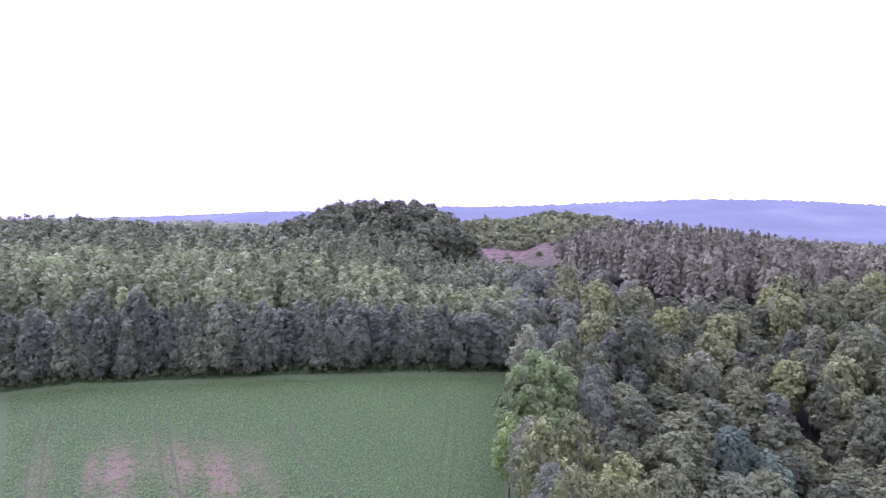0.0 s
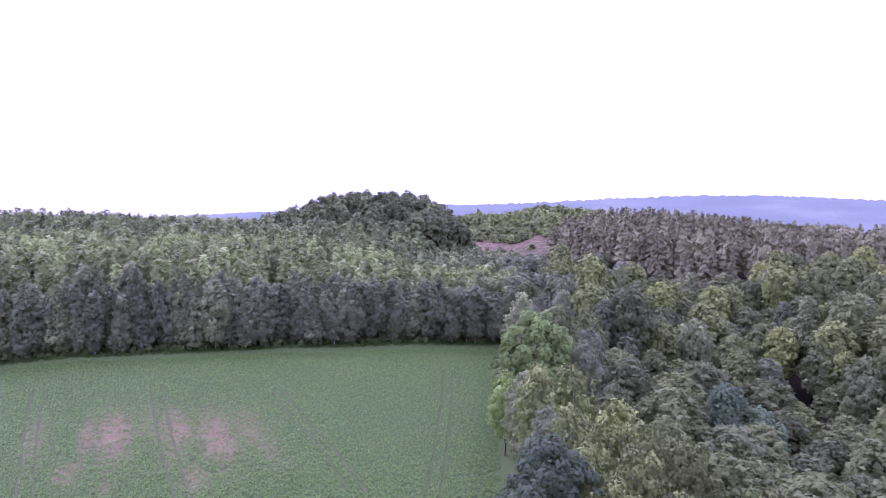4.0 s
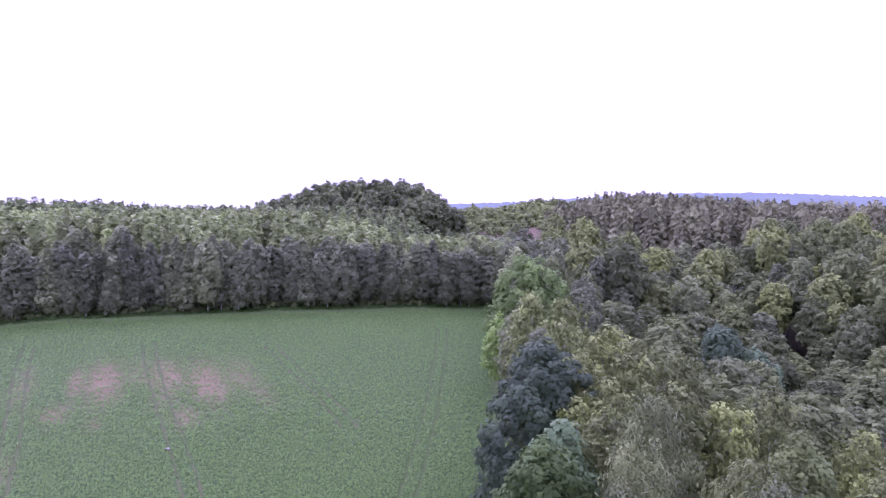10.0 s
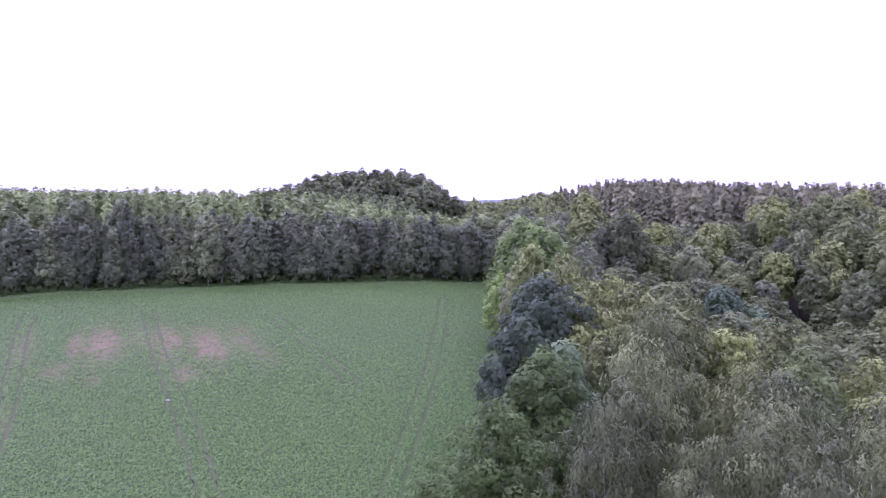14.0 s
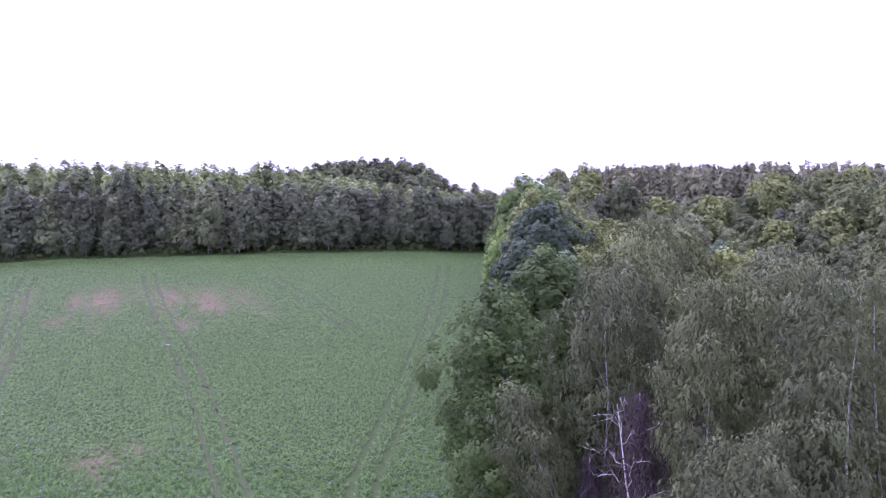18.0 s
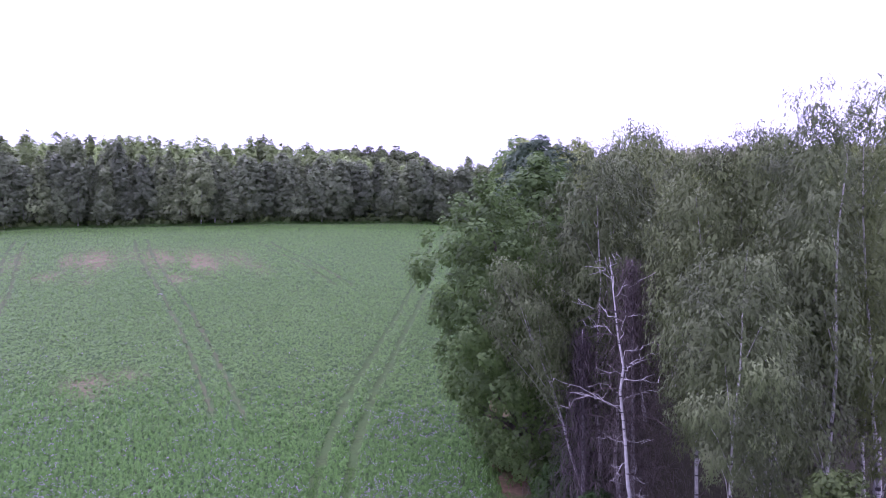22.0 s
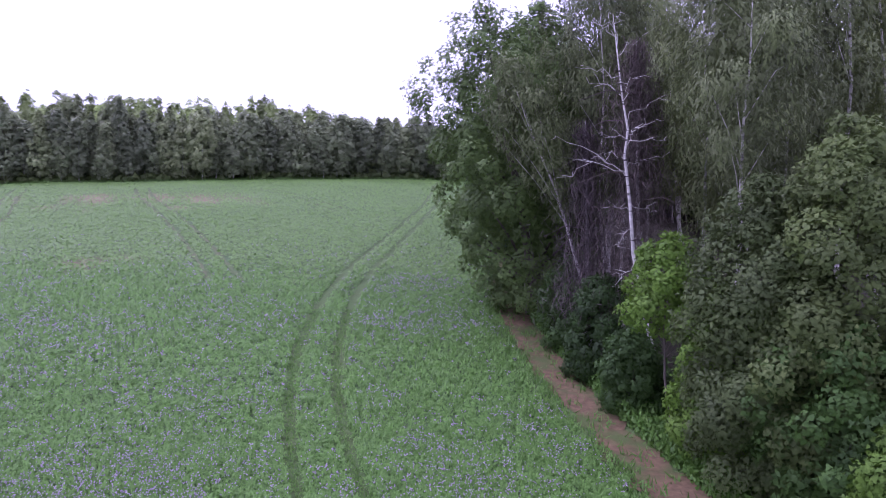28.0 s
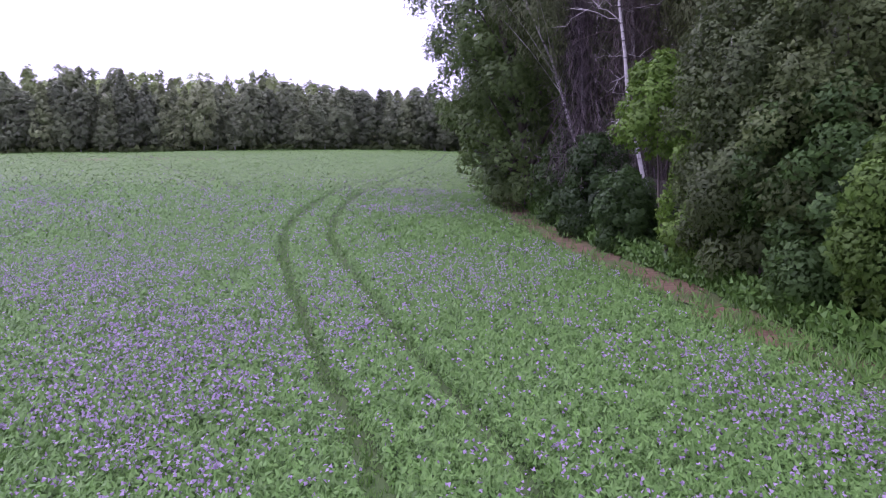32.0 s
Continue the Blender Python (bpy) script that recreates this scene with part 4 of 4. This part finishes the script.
def dry_conifer(x, y, h, rad, low, n, seed):
    """A dead conifer: thin trunk and a veil of drooping purplish-brown twigs."""
    r2 = np.random.default_rng(seed)
    root = new("dead_spruce")
    v, f = tubes([([(0, 0, -0.3), (0.05, 0, h * 0.4), (0, 0.05, h)], [0.14, 0.10, 0.02])], 7)
    part("trunk", shared_mesh("trunk", v, f, MAT["pale_bark"]), root)
    u = r2.uniform(low, 1, n)
    th = r2.uniform(0, 6.283, n)
    d = rad * (1.05 - u) ** 0.5 * np.abs(r2.normal(size=n)) * 0.62
    top = np.stack([d * np.cos(th), d * np.sin(th), u * h], 1)
    pts = np.repeat(top, 5, 0)
    pts[:, 2] -= np.tile(np.arange(5), n) * 0.22
    pts += r2.normal(size=pts.shape) * 0.07
    way = np.stack([pts[:, 0], pts[:, 1], 0 * pts[:, 2]], 1) * 0.4
    part("twig_veil", leaf_mesh("twig_veil", leaves(pts, way, 0.36, r2, droop=2.2, narrow=0.020), [MAT["twig"]]), root, kind="stuff")
    for k in range(9):
        zz = h * (low + 0.08 * k)
        a = r2.uniform(0, 6.28)
        v, f = tubes([([(0, 0, zz), (rad * 0.5 * math.cos(a), rad * 0.5 * math.sin(a), zz + 0.1), (rad * math.cos(a), rad * math.sin(a), zz - 0.4)], [0.035, 0.022, 0.008])], 5)
        part("limb", shared_mesh("limb", v, f, MAT["twig"]), root)
    tagged(root, "dead spruce with a veil of purplish-brown twigs", "tree")
    return set_at(root, x, y)


dry_conifer(7.6, 30.6, 14.5, 2.7, 0.20, 4200, 31)
dry_conifer(5.6, 31.8, 11.0, 2.3, 0.24, 2700, 32)

# ---- hedge at the foot of the belt ----
BUSH = (("maple_sapling", "maple", 7.0, 23.4, 7.3, 1.6, 24, 0.70, 0.16, "bright green sycamore sapling in the hedge"),
        ("maple_sapling", "maple", 8.0, 21.6, 5.8, 1.6, 22, 0.70, 0.16, "bright green sycamore sapling in the hedge"),
        ("hazel_bush", "bramble", 9.4, 17.2, 6.2, 2.2, 30, 0.80, 0.17, "broad-leaved hazel bush in the hedge"),
        ("hazel_bush", "maple", 10.6, 14.6, 5.8, 2.3, 30, 0.80, 0.16, "lime-green hazel bush in the hedge"),
        ("hazel_bush", "bramble", 12.4, 12.2, 5.6, 2.4, 26, 0.85, 0.17, "broad-leaved hazel bush in the hedge"),
        ("hazel_bush", "maple", 14.2, 9.8, 5.6, 2.5, 26, 0.85, 0.17, "lime-green hazel bush in the hedge"),
        ("elder_bush", "bramble", 5.9, 29.6, 4.6, 1.8, 26, 0.70, 0.17, "dark green elder bush under the birches"),
        ("elder_bush", "bramble", 6.4, 26.4, 3.2, 1.5, 20, 0.65, 0.16, "dark green elder bush under the birches"),
        ("elder_bush", "bramble", 5.4, 33.6, 4.6, 1.8, 22, 0.70, 0.20, "dark green elder bush under the oak"),
        ("elder_bush", "bramble", 9.2, 25.0, 4.0, 1.7, 20, 0.70, 0.17, "dark green elder bush behind the saplings"),
        ("alder_sapling", "sapling", 10.2, 18.4, 11.2, 2.8, 36, 0.90, 0.16, "grey-green alder leaning over the hedge"),
        ("alder_sapling", "sapling", 13.0, 16.6, 10.4, 2.8, 32, 0.95, 0.17, "grey-green alder leaning over the hedge"),
        ("alder_sapling", "sapling", 15.6, 14.2, 10.0, 2.7, 30, 1.0, 0.18, "grey-green alder leaning over the hedge"),
        ("alder_sapling", "sapling", 8.4, 19.6, 9.6, 2.2, 32, 0.80, 0.15, "grey-green young alder standing in the hedge"),
        ("elder_bush", "bramble", 6.6, 27.2, 2.6, 1.4, 22, 0.70, 0.16, "dark green elder bush at the dead birch's foot"),
        ("elder_bush", "bramble", 12.2, 19.0, 4.6, 2.0, 18, 0.8, 0.2, "dark green elder bush inside the hedge"))
for k, (nm, leaf, px, py, h, rad, n, pf, lf, lb) in enumerate(BUSH):
    set_at(tree(nm, "oak" if h > 5 else "dome", leaf, h, rad, int(n * 2.4), pf * 0.5, lf * 0.43, 700 + k, bole=0.48 if nm == "maple_sapling" and h > 7 else 0.02, limbs=6, stem_r=0.06, label=lb, sides=6, cover=0.85, spread=0.7), px, py)

# ---- nettles and grass along the path ----
def tufts(name, places, h, size, per, mat, seed, label, category, narrow=0.3, lift=1.0, flat=0.35):
    r2 = np.random.default_rng(seed)
    p = np.repeat(places, per, 0)
    n = len(p)
    hh = np.repeat(h * r2.uniform(0.6, 1.3, len(places)), per)
    x, y = p[:, 0] + r2.normal(size=n) * size * 0.5, p[:, 1] + r2.normal(size=n) * size * 0.5
    z = ground_z(x, y) + hh * r2.uniform(0.15, 1.0, n) * lift
    pts = np.stack([x, y, z], 1)
    nor = r2.normal(size=(n, 3)) * (0.7, 0.45, 0.35) + (0, -0.55, flat)
    nor /= np.linalg.norm(nor, axis=1, keepdims=True)
    along = r2.normal(size=(n, 3)) * 0.45 + (0, 0, 1)
    along -= nor * (along * nor).sum(1, keepdims=True)
    along /= np.linalg.norm(along, axis=1, keepdims=True)
    across = np.cross(nor, along)
    s = (size * r2.uniform(0.6, 1.4, n))[:, None]
    q = np.stack([pts + along * s * 0.7, pts - along * s * 0.5 + across * s * narrow * 1.2, pts - along * s * 0.5 - across * s * narrow * 1.2], 1)
    ob = new(name, leaf_mesh(name, (q, nor + (0, 0, 0.6)), [MAT[mat]], np.repeat(r2.normal(size=len(places)) * 0.09, per)))
    return tagged(ob, label, category, kind="stuff")


r = np.random.default_rng(21)
yy = r.uniform(9, 44, 5200)
xx = path_x(yy) + 0.85 + r.uniform(0, 1, 5200) ** 1.4 * 2.6
tufts("nettles", np.stack([xx, yy], 1), 0.65, 0.13, 7, "herb", 22, "bright green nettles and herbs along the hedge foot", "herbs", narrow=0.34)
yy = r.uniform(8, 60, 8200)
xx = path_x(yy) + r.normal(size=8200) * 0.9
keep = (np.abs(xx - path_x(yy)) > 0.92) | (r.uniform(size=8200) < np.interp(yy, (10, 15, 20), (0.8, 0.4, 0.06)))
tufts("verge_grass", np.stack([xx, yy], 1)[keep], 0.32, 0.20, 5, "herb", 23, "rough grass beside the dirt strip", "grass", narrow=0.10)
yy = r.uniform(6, 40, 2600)
xx = lane_x(yy) + r.choice((-0.93, 0.93), 2600) + r.normal(size=2600) * 0.13
tufts("track_grass", np.stack([xx, yy], 1), 0.10, 0.10, 4, "herb", 27, "short trampled grass growing in the wheel tracks", "grass", narrow=0.14)
xs = r.uniform(-140, 8, 3200)
tufts("field_margin", np.stack([xs, edge_y(xs) - r.uniform(-1.0, 2.6, 3200)], 1), 0.40, 0.34, 5, "bramble", 24, "rough grass margin at the foot of the wood", "grass", narrow=0.2)
xs = r.uniform(-140, 6, 420)
low = np.stack([xs, edge_y(xs) + r.uniform(-0.3, 2.4, 420), r.uniform(0.5, 1.9, 420), r.uniform(0.7, 1.6, 420)], 1)
far_wood("undergrowth", low, "dome", "sapling", 4, 0.6, 25, "low bramble and bushes at the wood's foot", "bushes", low=0.0, puff=0.55)

# ---- the flowering crop ----
def in_rut(x, y, gap=0.20):
    d = x - lane_x(y)
    hit = (np.abs(np.abs(d) - 0.93) < gap + 0.004 * np.clip(y - 14, 0, 32)) & (y < 140)
    for k in range(3):
        e = np.abs(np.abs(x - lane_at(k, y)) - 1.1)
        hit |= (e < 0.3) & (y > LANES[k][1]) & (y < LANES[k][3])
    return hit


def crop_band(y0, y1, density, size, per, h, flower, per_flower, seed):
    r2 = np.random.default_rng(seed)
    ya, yb = y0, y1
    fade = 0.16 * y1
    y0, y1 = (y0 - 0.1 * y0 if y0 > 6 else y0), y1 + fade
    wide = 0.69 * y1 + 4
    # plants stand in drill rows that run up the slope to the left
    gap = 1 / math.sqrt(density)
    reach = 1.25 * (wide + y1 - y0 + 12)
    a, b = np.meshgrid(np.arange(-reach, reach, gap * 1.2), np.arange(-reach, reach, gap / 1.2))
    a, b = (v.ravel() + r2.normal(size=v.size) * 0.24 * gap for v in (a, b))
    x, y = (12 - wide) / 2 + 0.88 * a - 0.47 * b, (y0 + y1) / 2 + 0.47 * a + 0.88 * b
    inside = (x > -wide) & (x < 12) & (y > y0) & (y < y1)
    x, y = x[inside], y[inside]
    n = len(x)
    ends = np.clip((y - 0.9 * ya) / (0.26 * ya), 0, 1) if ya > 6 else 1.0
    ends = ends * np.clip((y1 - y) / (0.26 * yb), 0, 1)
    keep = (x > -0.69 * y - 4) & (r2.uniform(size=n) < ends) & (r2.uniform(size=n) < field_mask(x, y)) & (r2.uniform(size=n) > 0.8 * soil_mask(x, y)) & ~in_rut(x, y)
    p = np.stack([x, y], 1)[keep]
    tufts("phacelia_crop", p, h, size, per, "crop" if yb < 60 else "crop_far", seed, "feathery green phacelia crop covering the field", "crop", narrow=0.24, flat=0.8 if yb < 60 else 1.6)
    m = r2.uniform(size=len(p)) < flower_mask(p[:, 0], p[:, 1])
    if m.any():
        q = p[m]
        q = np.repeat(q, per_flower, 0) + r2.normal(size=(len(q) * per_flower, 2)) * size * 0.8
        z = ground_z(q[:, 0], q[:, 1]) + h * r2.uniform(0.9, 1.35, len(q))
        pts = np.repeat(np.stack([q[:, 0], q[:, 1], z], 1), 2, 0) + r2.normal(size=(2 * len(q), 3)) * flower * 0.3
        way = r2.normal(size=pts.shape) * 0.6 + (0, -0.6, 0.3)
        ob = new("phacelia_flowers", leaf_mesh("phacelia_flowers", leaves(pts, way, flower, r2, narrow=0.5), [MAT["flower"]]))
        tagged(ob, "lilac-blue phacelia flower heads above the crop", "flowers", kind="stuff")


crop_band(5.5, 14, 80, 0.070, 20, 0.42, 0.034, 3, 41)
crop_band(14, 24, 50, 0.080, 18, 0.42, 0.032, 4, 42)
crop_band(24, 46, 14, 0.115, 20, 0.40, 0.042, 5, 43)
crop_band(46, 90, 7.5, 0.22, 6, 0.40, 0.05, 4, 44)
crop_band(90, 168, 4.5, 0.28, 4, 0.34, 0.08, 3, 45)

# ---- small things ----
def stone(name, x, y, size, label, mat, seed):
    r2 = np.random.default_rng(seed)
    bm = bmesh.new()
    bmesh.ops.create_icosphere(bm, subdivisions=2, radius=size)
    for v in bm.verts:
        v.co = Vector((v.co.x * 1.2, v.co.y, v.co.z * 0.6)) * (1 + 0.18 * noise.noise(v.co / size * 1.4 + Vector((seed, 0, 0))))
    me = bpy.data.meshes.new(name)
    bm.to_mesh(me)
    bm.free()
    me.materials.append(mat)
    ob = tagged(new(name, me), label, "stone")
    ob.matrix_basis = pose(x, y, float(ground_z(x, y)) + size * 0.3, 0, 0, 40 * seed)
    return ob


MAT["stone"] = earth("pale_stone", (0.26, 0.25, 0.23), (0.42, 0.41, 0.38), (0.33, 0.32, 0.29))
stone("field_stone", 7.58, 14.28, 0.13, "pale field stone lying on the dirt strip", MAT["stone"], 3)
stone("field_stone", -36.8, 81.2, 0.28, "pale boulder lying in the crop", MAT["stone"], 5)

MAT["paint"] = earth("white_paint", (0.70, 0.70, 0.70), (0.80, 0.80, 0.79), (0.62, 0.62, 0.60))
post = new("marker_post")
v, f = tubes([([(0, 0, -0.2), (0, 0, 0.9), (0.01, 0, 1.75)], [0.16, 0.155, 0.14])], 10)
part("shaft", shared_mesh("shaft", v, f, MAT["paint"]), post)
v, f = tubes([([(0.01, 0, 1.74), (0.01, 0, 1.86), (0.01, 0, 1.92)], [0.17, 0.16, 0.05])], 10)
part("cap", shared_mesh("cap", v, f, MAT["paint"]), post)
tagged(post, "white marker post at the corner of the field", "post")
set_at(post, 1.8, 163.6)

# a pale broken tree top hanging in the gully wood
snag = new("dead_tree")
gz = float(ground_z(62.6, 164.0))
v, f = tubes([([(0, 0, -0.3), (0.3, 0, 6.0), (0.1, 0, 12.0)], [0.2, 0.16, 0.09])], 7)
part("trunk", shared_mesh("trunk", v, f, MAT["pale_bark"]), snag)
for k in range(7):
    r2 = np.random.default_rng(70 + k)
    reach, up_by = -4.5 + 1.3 * k + r2.uniform(-0.4, 0.4), 3.6 - 0.35 * k
    pts = [(0.1 + reach * u, -1.5 * u, 11.0 + up_by * math.sin(2.2 * u) + 0.2 * k) for u in (0, 0.3, 0.6, 1.0)]
    v, f = tubes([(pts, [0.10, 0.08, 0.05, 0.015])], 5)
    part("limb", shared_mesh("limb", v, f, MAT["pale_bark"]), snag)
tagged(snag, "bare pale dead tree with arching broken limbs", "tree")
set_at(snag, 62.6, 164.0)
